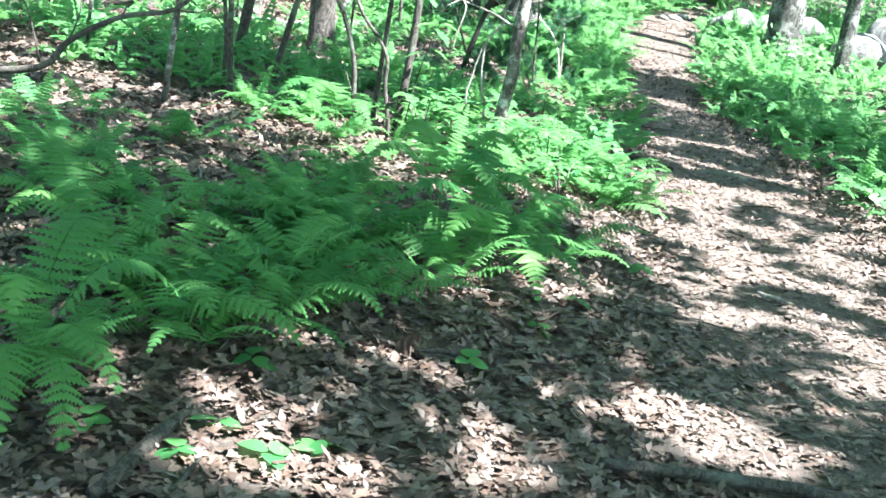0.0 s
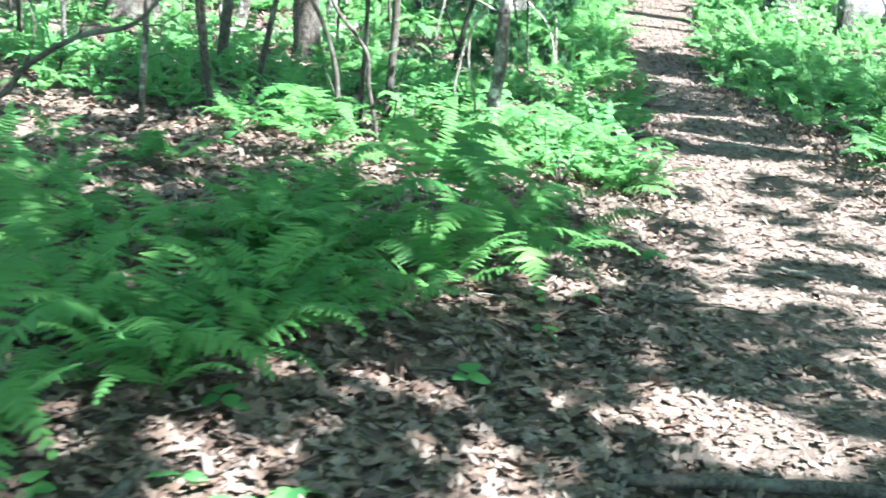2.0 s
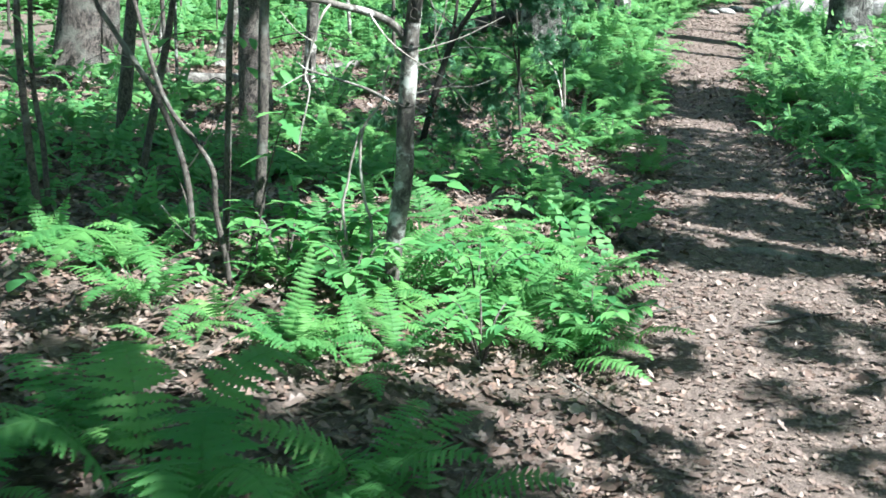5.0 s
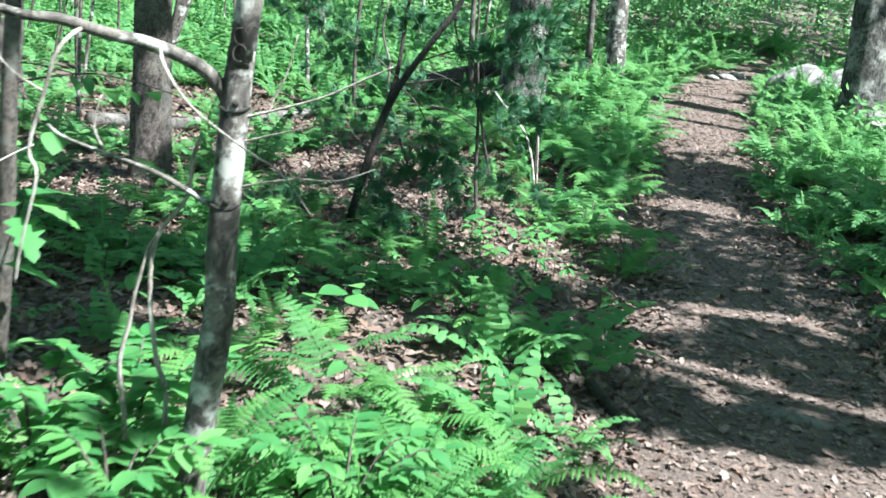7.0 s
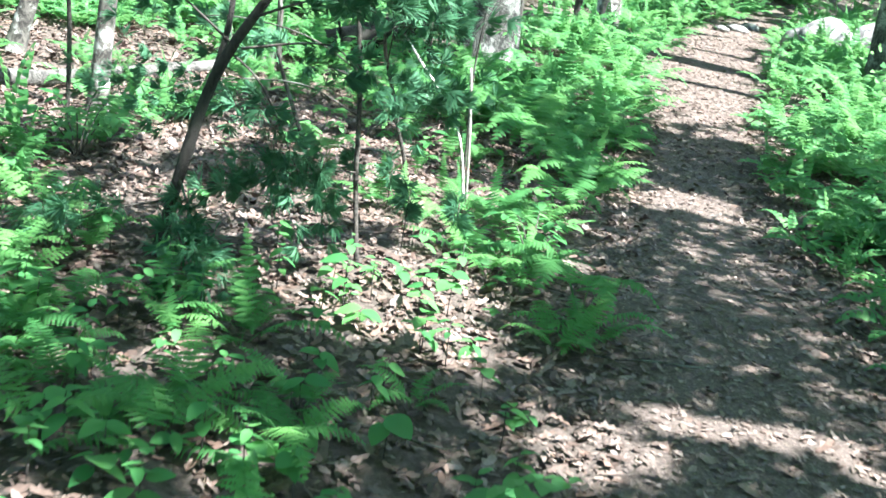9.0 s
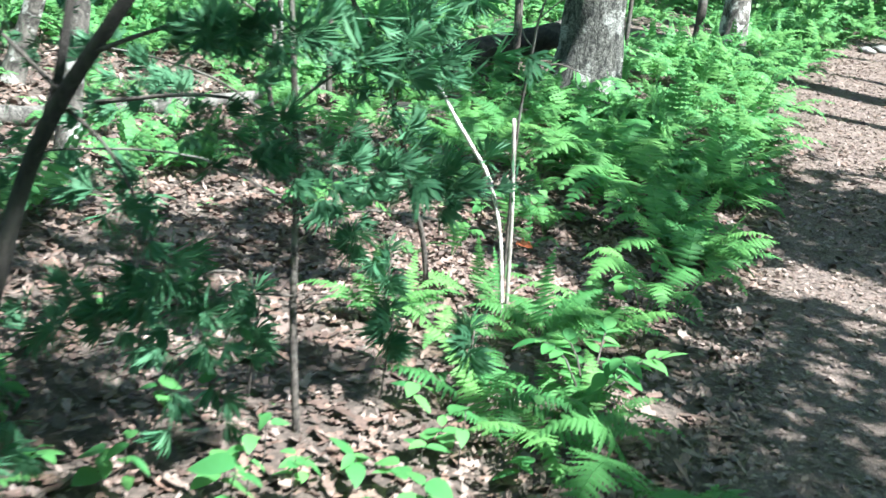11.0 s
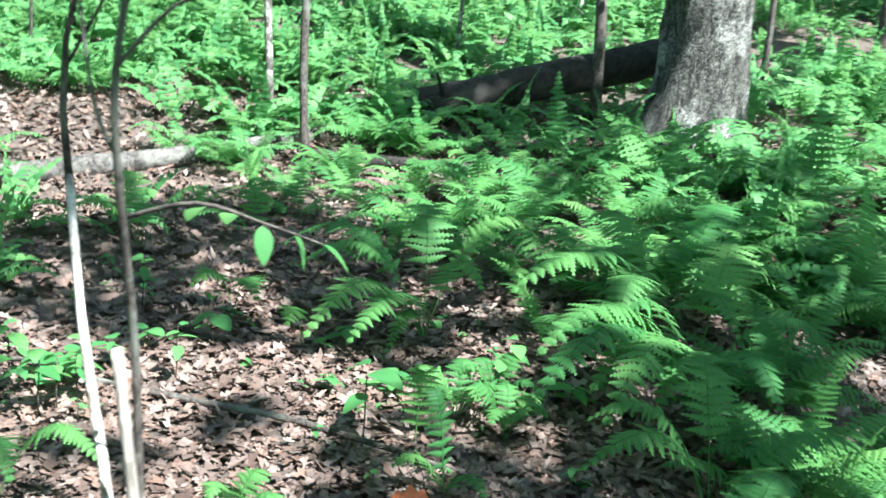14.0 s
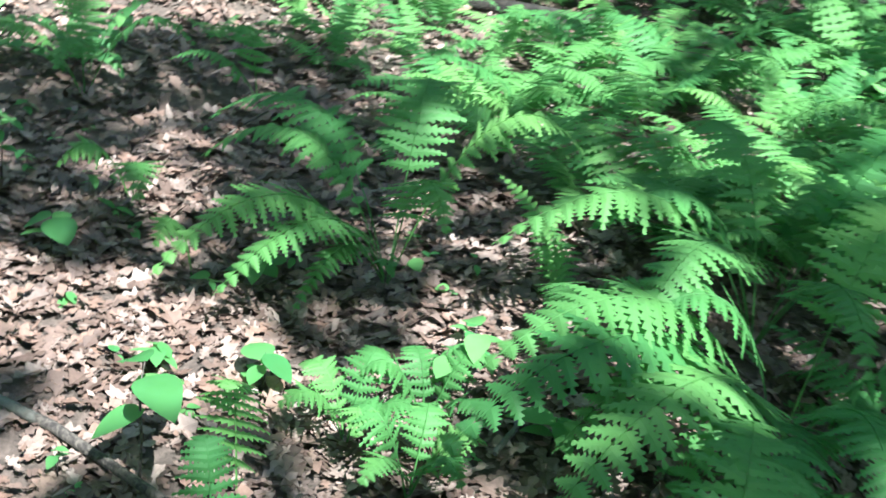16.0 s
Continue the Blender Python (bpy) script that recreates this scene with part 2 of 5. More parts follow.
def spread(n, x0, x1, y0, y1, power=1.0):
    u = rng.uniform(0, 1, n) ** power
    return np.stack([rng.uniform(x0, x1, n), y0 + (y1 - y0) * u], 1)


pts = np.concatenate([spread(98000, -4.5, 5.5, 0.5, 20, 1.2), spread(12000, -10, 10, 14, 36), spread(6000, -1.2, 1.6, 1.0, 4.6), spread(7000, -0.8, 1.6, 13.3, 16.5)])
off = np.abs(pts[:, 0] - trail_x(pts[:, 1])) / trail_w(pts[:, 1])
pts = pts[rng.uniform(0, 1, len(pts)) < np.clip((off - 0.55) / 0.7, 0.07, 1)]
close = ((pts[:, 0] > -1.2) & (pts[:, 0] < 1.6) & (pts[:, 1] < 4.6)) | ((pts[:, 0] > -0.8) & (pts[:, 0] < 1.6) & (pts[:, 1] > 13.3) & (pts[:, 1] < 16.5))
edge = [(-0.5, 0.0), (-0.42, 0.03), (-0.36, 0.13), (-0.27, 0.15), (-0.20, 0.07), (-0.12, 0.09), (-0.05, 0.26), (0.03, 0.30), (0.09, 0.24), (0.10, 0.10), (0.17, 0.09), (0.25, 0.23), (0.33, 0.24), (0.36, 0.12), (0.46, 0.10)]
LOBED = [(x, y, 0.35 * y) for x, y in edge] + [(0.52, 0.0, 0.05)] + [(x, -y, 0.35 * y) for x, y in edge[:0:-1]] + [(x, 0.0, 0.06 * x * x) for x in (-0.25, 0.0, 0.22, 0.4)]
mid = len(LOBED) - 4
LOBED_TRIS = []
for i in range(mid):
    j = (i + 1) % mid
    x = (LOBED[i][0] + LOBED[j][0]) / 2
    LOBED_TRIS.append((j, i, mid + min(range(4), key=lambda q: abs(LOBED[mid + q][0] - x))))
for k in range(3):
    LOBED_TRIS += [(mid + k, mid + k + 1, 8), (mid + k + 1, mid + k, 22)]
scatter("loose_leaves", M_LITTER, LOBED, LOBED_TRIS, pts[close], (0.035, 0.10), 0.28, (0.004, 0.026), "brown lobed dead oak leaves lying loose on the ground")
pts = pts[~close]
scatter("leaf_litter", M_LITTER, OAK_LEAF, OAK_TRIS, pts, (0.03, 0.095), 0.30, (0.004, 0.028), "brown curled dead oak leaves covering the forest floor")
pts = spread(24000, 0.2, 4.4, 0.8, 20, 1.25)
off = np.abs(pts[:, 0] - trail_x(pts[:, 1])) / trail_w(pts[:, 1])
lying = np.concatenate([spread(9000, 0.2, 4.4, 0.8, 20, 1.7), spread(9000, 2.0, 6.0, 17, 33)])
off_l = np.abs(lying[:, 0] - trail_x(lying[:, 1])) / trail_w(lying[:, 1])
scatter("trail_leaves", M_LITTER, LOBED, LOBED_TRIS, lying[off_l < 1.05], (0.035, 0.085), 0.16, (0.008, 0.02), "flat brown lobed oak leaves trodden into the trail")
scatter("trodden_leaves", M_CRUMB, OAK_LEAF, OAK_TRIS, pts[off < 1.1], (0.015, 0.056), 0.2, (0.008, 0.022), "small trodden dead leaves flattened on the trail")
pts = spread(52000, -2.2, 4.5, 0.6, 17.5, 1.15)
off = np.abs(pts[:, 0] - trail_x(pts[:, 1])) / trail_w(pts[:, 1])
scatter("leaf_scraps", M_LITTER, CRUMB, CRUMB_TRIS, pts[off > 0.8], (0.014, 0.048), 0.5, (0.012, 0.045), "broken scraps of dead leaves on the forest floor")
pts = np.concatenate([spread(76000, 0.2, 4.4, 0.8, 26, 1.3), spread(16000, 2.0, 6.5, 20, 33)])
off = np.abs(pts[:, 0] - trail_x(pts[:, 1])) / trail_w(pts[:, 1])
pts = pts[off < rng.uniform(0.7, 1.5, len(pts))]
scatter("trail_crumbs", M_CRUMB, CRUMB, CRUMB_TRIS, pts, (0.012, 0.046), 0.32, (0.008, 0.02), "broken leaf crumbs and wood chips on the trail")


# ---- building blocks for plants ----
def tube_data(points, radii, sides=8, rough=0.0, seed=0):
    """Verts and faces of a tapering tube through points."""
    P = [Vector(p) for p in points]
    vs, fs = [], []
    side = None
    for k, p in enumerate(P):
        d = (P[min(k + 1, len(P) - 1)] - P[max(k - 1, 0)]).normalized()
        if side is None:
            side = d.orthogonal().normalized()
        side = (side - d * side.dot(d)).normalized()
        up = d.cross(side)
        for j in range(sides):
            a = 2 * math.pi * j / sides
            r = radii[k]
            if rough:
                q = p + (side * math.cos(a) + up * math.sin(a)) * r
                r *= 1 + rough * noise.noise(Vector((q.x * 9 + seed, q.y * 9, q.z * 3))) + rough * 0.5 * noise.noise(Vector((q.x * 25, q.y * 25 + seed, q.z * 6)))
            vs.append(tuple(p + (side * math.cos(a) + up * math.sin(a)) * r))
    for k in range(len(P) - 1):
        for j in range(sides):
            a, b = k * sides + j, k * sides + (j + 1) % sides
            fs.append((a, b, b + sides, a + sides))
    fs.append(tuple(range(sides))[::-1])
    fs.append(tuple(range((len(P) - 1) * sides, len(P) * sides)))
    return vs, fs


def tube(name, points, radii, mat, parent=None, sides=8, rough=0.0, seed=0):
    v, f = tube_data(points, radii, sides, rough, seed)
    return mesh_object(name, v, f, mat, parent)


def merge(parts):
    vs, fs = [], []
    for v, f in parts:
        o = len(vs)
        vs += v
        fs += [tuple(i + o for i in face) for face in f]
    return vs, fs


def wander(p0, p1, n, amount, r):
    """A crooked line from p0 to p1."""
    a, b = Vector(p0), Vector(p1)
    out, drift = [], Vector((0, 0, 0))
    for k in range(n + 1):
        f = k / n
        drift += Vector((r.uniform(-1, 1), r.uniform(-1, 1), r.uniform(-0.5, 0.5))) * amount
        out.append(a.lerp(b, f) + drift * math.sin(math.pi * min(f * 1.0, 1)))
    return out


def empty(name, x, y, z, label, category, group="", turn=0.0):
    ob = new(name)
    ob.empty_display_size = 0.1
    ob.matrix_basis = pose(x, y, z, 0, 0, turn)
    return tagged(ob, label, category, group)


# ---- ferns ----
def frond_along(pts, length, r, pairs=17, teeth=4, width=0.2, bare=0.22):
    """A fern frond whose midrib runs through pts: toothed pinnae in two rows, longest above the stalk."""
    steps = len(pts) - 1
    vs, fs = tube_data(pts, [0.0028 * (1 - 0.75 * k / steps) for k in range(steps + 1)], 3)

    def at(s):
        f = s * steps
        k = min(int(f), steps - 1)
        return pts[k].lerp(pts[k + 1], f - k), (pts[k + 1] - pts[k]).normalized()

    blade_part = 0.99 - bare
    for i in range(pairs):
        s = bare + blade_part * (i + 0.5) / pairs
        u = (s - bare) / (1 - bare)
        reach = length * width * (0.45 + 0.55 * min(1, u / 0.25)) * (1 - u) ** 0.85 * r.uniform(0.9, 1.06) + 0.006
        c, d = at(s)
        across = d.cross(Vector((0, 0, 1))).normalized()
        up = across.cross(d).normalized()
        for sgn in (-1, 1):
            lean = r.uniform(0.18, 0.4)
            o = (across * sgn * math.cos(lean) + d * math.sin(lean) + up * r.uniform(-0.3, 0.12)).normalized()
            fwd = (d - o * d.dot(o)).normalized()
            sag = r.uniform(0.05, 0.3)
            half = length * blade_part / pairs * 0.53
            drop = Vector((0, 0, 1)) * reach * sag
            base = len(vs)
            for j in range(teeth + 1):
                v = j / teeth
                w = half * (1 - v ** 1.5) * 0.5
                c0 = c + o * reach * v - drop * v * v
                vs += [tuple(c0), tuple(c0 + fwd * w - up * w * 0.2), tuple(c0 - fwd * w - up * w * 0.2)]
            for j in range(teeth):
                v = (j + 0.8) / teeth
                w = half * (1 - (j / teeth) ** 1.7) * r.uniform(0.95, 1.25)
                m = c + o * reach * v - drop * v * v
                vs += [tuple(m + fwd * w - up * w * 0.25), tuple(m - fwd * w - up * w * 0.25)]
            tip = base + 3 * (teeth + 1)
            for j in range(teeth):
                q = base + 3 * j
                fs.append((q, q + 3, q + 4, tip + 2 * j, q + 1))
                fs.append((q, q + 2, tip + 2 * j + 1, q + 5, q + 3))
    me = bpy.data.meshes.new("frond")
    me.from_pydata(vs, [], fs)
    me.materials.append(M_FERN)
    me.update()
    return me


def frond_mesh(seed, length, rise, droop, pairs=17, teeth=4, width=0.2):
    r = random.Random(seed)
    pts, p = [], Vector((0, 0, 0))
    steps = 14
    bend = r.uniform(-0.3, 0.3)
    for k in range(steps + 1):
        s = k / steps
        a = radians(rise + (droop - rise) * s ** 1.3)
        pts.append(p.copy())
        p = p + Vector((math.sin(bend * s) * math.cos(a), math.cos(bend * s) * math.cos(a), math.sin(a))) * (length / steps)
    return frond_along(pts, length, r, pairs, teeth, width)


def arching_fern(x, y, tips, label, width=0.2, lift=0.16, bare=0.25, pairs=19):
    """A fern whose fronds arch from one foot to tips of (x, y, height over the ground)."""
    r = random.Random(int(x * 1000) + int(y * 77))
    z = gz(x, y) - 0.01
    ob = empty("fern", x, y, z, label, "fern", "ferns along the trail")
    for tx, ty_, th in tips:
        t = Vector((tx - x, ty_ - y, gz(tx, ty_) + th - z))
        run = math.hypot(t.x, t.y)
        c = Vector((t.x * 0.42, t.y * 0.42, max(t.z, 0) + lift + 0.35 * run)) + Vector((-t.y, t.x, 0)) * r.uniform(-0.12, 0.12)
        pts = [c * (2 * f * (1 - f)) + t * (f * f) for f in (k / 16 for k in range(17))]
        long = sum((pts[k + 1] - pts[k]).length for k in range(16))
        me = frond_along(pts, long, r, pairs, 6, width * r.uniform(0.9, 1.12), bare)
        shared("frond", me, ob)
    return ob


SHAPES = ((70, -40, 0.20), (60, -48, 0.23), (50, -20, 0.21), (74, 0, 0.19), (42, -30, 0.24), (66, -62, 0.22), (86, 56, 0.19), (58, -26, 0.25))
FRONDS = [frond_mesh(k, 1.0, rise, droop, 18, 5, w) for k, (rise, droop, w) in enumerate(SHAPES)]
FRONDS_MID = [frond_mesh(k + 20, 1.0, rise, droop, 14, 3, w) for k, (rise, droop, w) in enumerate(SHAPES)]
FRONDS_FAR = [frond_mesh(k + 40, 1.0, rise, droop, 9, 1, w) for k, (rise, droop, w) in enumerate(SHAPES)]


def frond_turns(r, size, count, upright):
    for k in range(count):
        a = 360 * k / count + r.uniform(-28, 28)
        pick = 6 if r.random() < upright else r.choice((0, 1, 2, 3, 4, 5, 7))
        s = size * r.uniform(0.7, 1.15)
        yield pick, pose(0, 0, 0, r.uniform(-8, 10), r.uniform(-14, 14), a) @ Matrix.Diagonal((s, s, s, 1))


def fern(x, y, r, size=0.5, count=6, label="", upright=0.0, near=True):
    ob = empty("fern", x, y, gz(x, y) - 0.01, label or "green lacy fern growing from dead leaves", "fern", "ferns along the trail", r.uniform(0, 360))
    for pick, m in frond_turns(r, size, count, upright):
        shared("frond", (FRONDS if near else FRONDS_MID)[pick], ob, m)
    return ob


def joined(name, pieces, mat, label, category):
    """One object of kind stuff out of (mesh, matrix) pieces."""
    cache, V, F, base = {}, [], [], 0
    for me, m in pieces:
        if me.name not in cache:
            co = np.empty(len(me.vertices) * 3)
            me.vertices.foreach_get("co", co)
            cache[me.name] = co.reshape(-1, 3), [tuple(p.vertices) for p in me.polygons]
        co, faces = cache[me.name]
        M = np.array(m)
        V.append(co @ M[:3, :3].T + M[:3, 3])
        F += [tuple(i + base for i in f) for f in faces]
        base += len(co)
    return tagged(mesh_object(name, np.concatenate(V), F, mat, smooth=False), label, category, kind="stuff")


# beds of fern: centre, half sizes, plants, size of frond, fronds, detail
BEDS = [
    (-0.5, 6.5, 0.4, 0.3, 3, 0.4, 6, 1), (0.05, 6.4, 0.28, 0.25, 5, 0.42, 6, 1), (1.75, 15.6, 0.16, 0.3, 4, 0.55, 6, 1), (1.15, 12.75, 0.35, 0.45, 5, 0.42, 6, 1), (0.75, 12.9, 0.3, 0.3, 3, 0.36, 6, 1),
    (-0.75, 3.5, 0.6, 0.7, 14, 0.48, 6, 1), (-0.7, 2.95, 0.2, 0.15, 2, 0.42, 6, 1), (-0.3, 3.6, 0.3, 0.2, 3, 0.42, 6, 1), (-0.2, 4.5, 0.5, 0.5, 8, 0.5, 6, 1), (-1.2, 4.5, 0.9, 0.8, 16, 0.47, 6, 1), (0.45, 5.1, 0.25, 0.3, 4, 0.5, 6, 1),
    (-1.9, 6.0, 0.7, 0.4, 4, 0.42, 5, 0), (-2.4, 5.3, 0.7, 0.5, 6, 0.45, 5, 2), (-1.5, 7.2, 1.2, 0.3, 7, 0.38, 5, 0), (-0.4, 6.3, 0.7, 0.3, 4, 0.34, 5, 0), (-0.9, 18.6, 0.6, 0.5, 9, 0.5, 5, 0), (-0.2, 17.6, 0.5, 0.4, 6, 0.5, 6, 1), (-2.0, 17.8, 0.5, 0.8, 7, 0.42, 5, 2), (-2.6, 16.4, 0.5, 0.8, 5, 0.4, 5, 2), (-1.05, 2.5, 0.2, 0.2, 2, 0.42, 6, 1), (-1.9, 3.6, 0.6, 0.9, 6, 0.5, 6, 0), (-0.4, 5.5, 0.6, 0.35, 3, 0.45, 6, 0),
    (0.95, 7.5, 0.45, 0.6, 13, 0.5, 6, 1), (0.5, 6.9, 0.5, 0.22, 7, 0.46, 6, 1), (-0.3, 7.2, 0.3, 0.25, 4, 0.42, 5, 1), (0.2, 7.7, 0.5, 0.6, 8, 0.48, 5, 1), (-1.0, 7.5, 0.35, 0.3, 3, 0.5, 5, 1), (0.3, 8.35, 0.4, 0.3, 3, 0.34, 4, 1),
    (-0.5, 9.7, 1.0, 0.5, 12, 0.38, 5, 1), (0.5, 10.0, 0.8, 0.5, 8, 0.38, 5, 1), (-0.9, 10.9, 0.8, 0.6, 9, 0.4, 5, 0), (0.0, 10.4, 0.8, 0.5, 8, 0.36, 5, 1), (-1.3, 10.0, 0.6, 0.8, 8, 0.42, 5, 0), (-1.2, 12.3, 0.5, 0.6, 5, 0.4, 5, 0), (1.3, 12.3, 0.35, 0.4, 4, 0.42, 5, 1), (-2.2, 12.6, 0.6, 0.8, 6, 0.42, 5, 2), (1.55, 11.5, 0.2, 0.35, 3, 0.42, 5, 1), (1.45, 13.4, 0.25, 0.4, 3, 0.42, 6, 1),
    (1.7, 16.3, 0.22, 0.35, 4, 0.6, 6, 1), (0.65, 16.55, 0.3, 0.25, 3, 0.55, 6, 1), (1.5, 17.3, 0.6, 0.65, 12, 0.66, 6, 1), (0.5, 17.3, 0.7, 0.5, 9, 0.58, 6, 1),
    (1.6, 18.9, 0.75, 1.0, 19, 0.68, 6, 2), (0.4, 18.5, 0.8, 0.5, 11, 0.58, 6, 0), (1.75, 21.2, 0.8, 1.5, 26, 0.78, 6, 2), (-0.6, 17.9, 0.5, 0.6, 4, 0.46, 5, 0), (-1.5, 17.2, 0.5, 0.5, 4, 0.42, 5, 0),
    (3.75, 11.5, 0.45, 1.4, 14, 0.66, 6, 2), (3.9, 14.6, 0.55, 1.6, 20, 0.72, 6, 2), (4.4, 17.8, 0.75, 1.6, 24, 0.75, 6, 2), (3.5, 8.4, 0.5, 1.0, 8, 0.5, 5, 2),
    (4.9, 21.0, 0.8, 1.6, 22, 0.75, 6, 2), (5.0, 23.6, 0.6, 0.9, 10, 0.7, 6, 2), (2.5, 24.3, 0.5, 1.2, 12, 0.75, 6, 2), (2.9, 27.4, 0.7, 1.6, 18, 0.8, 6, 2), (3.9, 31.5, 1.0, 1.4, 18, 0.85, 6, 2), (6.2, 28.5, 0.8, 1.6, 14, 0.8, 6, 2), (6.0, 36.5, 2.5, 1.6, 30, 0.9, 6, 2),
    (-0.45, 4.15, 0.4, 0.4, 6, 0.48, 6, 1), (0.0, 16.9, 0.5, 0.3, 4, 0.5, 6, 1), (1.0, 16.75, 0.4, 0.25, 4, 0.6, 6, 1), (-1.0, 18.0, 0.5, 0.4, 5, 0.48, 5, 1), (1.7, 15.5, 0.15, 0.3, 3, 0.5, 6, 1),
]
fr = random.Random(11)
pieces = []
for cx, cy, rx, ry, n, size, count, near in BEDS:
    for k in range(n):
        a, q = fr.uniform(0, 2 * math.pi), math.sqrt(fr.random())
        x, y = cx + rx * q * math.cos(a), cy + ry * q * math.sin(a)
        if abs(x - float(trail_x(y))) < float(trail_w(y)) * 0.98:
            continue
        if near == 2:
            at_ = pose(x, y, gz(x, y) - 0.01, 0, 0, fr.uniform(0, 360))
            pieces += [(FRONDS_MID[pick], at_ @ m) for pick, m in frond_turns(fr, size * fr.uniform(0.8, 1.12), count, 0.04)]
            continue
        fern(x, y, fr, size * fr.uniform(0.8, 1.12), count, upright=0.0 if y < 6 else 0.04, near=bool(near))
# single ferns that stand out from the beds
for x, y, size, count, up, label in (
    (0.02, 8.4, 0.34, 3, 0.9, "upright pale green fern in sunlight"), (-0.12, 8.35, 0.34, 2, 0.9, "upright pale green fern in sunlight"),
    (-1.3, 17.0, 0.4, 3, 0.9, "small upright pale green fern"), (0.75, 13.45, 0.38, 5, 0.2, "sunlit pale green fern beside two sticks"), (0.9, 13.2, 0.36, 5, 0.2, ""), (0.35, 13.9, 0.26, 3, 0.2, ""),
    (-0.9, 16.8, 0.4, 5, 0.0, ""), (-0.4, 16.8, 0.48, 5, 0.0, ""), (0.1, 16.6, 0.5, 6, 0.0, ""), (0.4, 16.45, 0.48, 6, 0.0, ""), (0.68, 15.95, 0.42, 5, 0.0, ""), (-0.15, 17.1, 0.5, 6, 0.0, ""), (-1.0, 17.6, 0.45, 5, 0.0, ""), (-1.4, 16.7, 0.32, 4, 0.0, ""), (-0.25, 16.35, 0.36, 4, 0.0, ""), (-0.8, 17.2, 0.42, 5, 0.0, "")):
    fern(x, y, fr, size, count, label, up)
ARCH = "broad green fern with long arching fronds over dead leaves"
arching_fern(0.27, 15.77, ((0.08, 15.17, 0.12), (0.21, 15.24, 0.12), (-0.33, 15.69, 0.25), (0.28, 15.42, 0.06), (-0.15, 15.51, 0.26), (0.55, 15.6, 0.3), (0.02, 16.2, 0.32), (0.58, 16.1, 0.35)), ARCH, 0.2, 0.14)
arching_fern(1.07, 16.23, ((1.04, 15.54, 0.3), (0.75, 15.86, 0.3), (0.62, 15.67, 0.28), (1.42, 15.9, 0.3), (1.2, 16.8, 0.4), (0.66, 16.4, 0.35), (1.55, 16.45, 0.35)), ARCH, 0.19, 0.14)
arching_fern(1.28, 15.9, ((0.85, 15.33, 0.25), (1.0, 15.62, 0.3), (1.26, 15.36, 0.18), (1.62, 15.5, 0.28), (1.74, 15.95, 0.35), (1.3, 16.42, 0.4), (1.05, 15.3, 0.2), (1.47, 15.32, 0.18), (0.92, 15.12, 0.2), (1.16, 15.05, 0.22)), ARCH, 0.2, 0.14)
arching_fern(1.5, 15.12, ((1.18, 14.72, 0.24), (1.12, 14.98, 0.26), (1.9, 15.42, 0.25), (1.72, 14.85, 0.26), (1.32, 15.5, 0.34)), "green fern arching over litter beside the trail", 0.18, 0.12)
arching_fern(0.22, 4.4, ((0.40, 3.97, 0.1), (0.62, 4.2, 0.14), (0.0, 3.95, 0.2), (0.58, 4.72, 0.3), (-0.22, 4.15, 0.26), (0.08, 4.95, 0.35)), ARCH, 0.2, 0.16)
arching_fern(-0.02, 4.75, ((0.42, 4.42, 0.32), (0.2, 4.3, 0.34), (-0.4, 4.5, 0.34), (0.3, 5.2, 0.4), (-0.3, 5.15, 0.4)), ARCH, 0.18, 0.2)
arching_fern(-0.76, 6.6, ((-1.1, 6.1, 0.3), (-0.9, 6.02, 0.32), (-0.55, 6.2, 0.25)), "sunlit pale green fern in front of saplings", 0.2, 0.14)
arching_fern(1.62, 11.8, ((1.72, 11.25, 0.22), (1.4, 11.3, 0.24), (1.95, 11.6, 0.2), (1.25, 11.7, 0.26)), "green fern leaning over the trail's edge", 0.2, 0.12)
arching_fern(1.64, 14.48, ((1.25, 14.1, 0.24), (2.0, 14.72, 0.2), (1.32, 14.5, 0.26), (1.7, 14.95, 0.3), (1.95, 14.3, 0.2)), "green fern arching over litter beside the trail", 0.18, 0.12)
arching_fern(1.48, 13.95, ((1.56, 13.58, 0.2), (1.22, 13.5, 0.22), (1.74, 13.7, 0.18), (1.15, 13.9, 0.24), (1.72, 14.25, 0.24)), "green fern arching over litter beside the trail", 0.22, 0.12)
arching_fern(-0.95, 2.42, ((-0.68, 2.02, 0.12), (-0.62, 2.2, 0.18), (-0.8, 1.96, 0.14), (-0.6, 2.55, 0.3), (-0.88, 2.2, 0.32), (-0.9, 2.85, 0.3), (-1.3, 2.3, 0.25)), ARCH, 0.2, 0.16)
arching_fern(-0.08, 13.95, ((-0.06, 13.68, 0.18), (0.14, 13.78, 0.2), (-0.36, 14.05, 0.2), (0.2, 14.0, 0.18), (-0.3, 13.75, 0.2)), "green fern in half shade on dead leaves", 0.2, 0.1)
arching_fern(0.5, 14.1, ((0.54, 14.22, 0.16), (0.52, 13.98, 0.18), (0.66, 14.1, 0.14)), "small pale green fern in sunlight", 0.26, 0.06, 0.15, 13)
arching_fern(-1.15, 15.9, ((-1.35, 15.6, 0.2), (-0.95, 15.65, 0.2), (-1.4, 16.1, 0.24), (-0.85, 16.1, 0.24)), "green fern in half shade on dead leaves", 0.2, 0.1)
UPRIGHT = "small upright pale green fern"
arching_fern(0.615, 14.95, ((0.655, 14.87, 0.29),), UPRIGHT, 0.26, 0.02, 0.12, 14)
arching_fern(0.81, 14.72, ((0.72, 14.76, 0.28), (0.98, 14.6, 0.1), (0.7, 14.58, 0.1)), UPRIGHT, 0.25, 0.03, 0.12, 15)
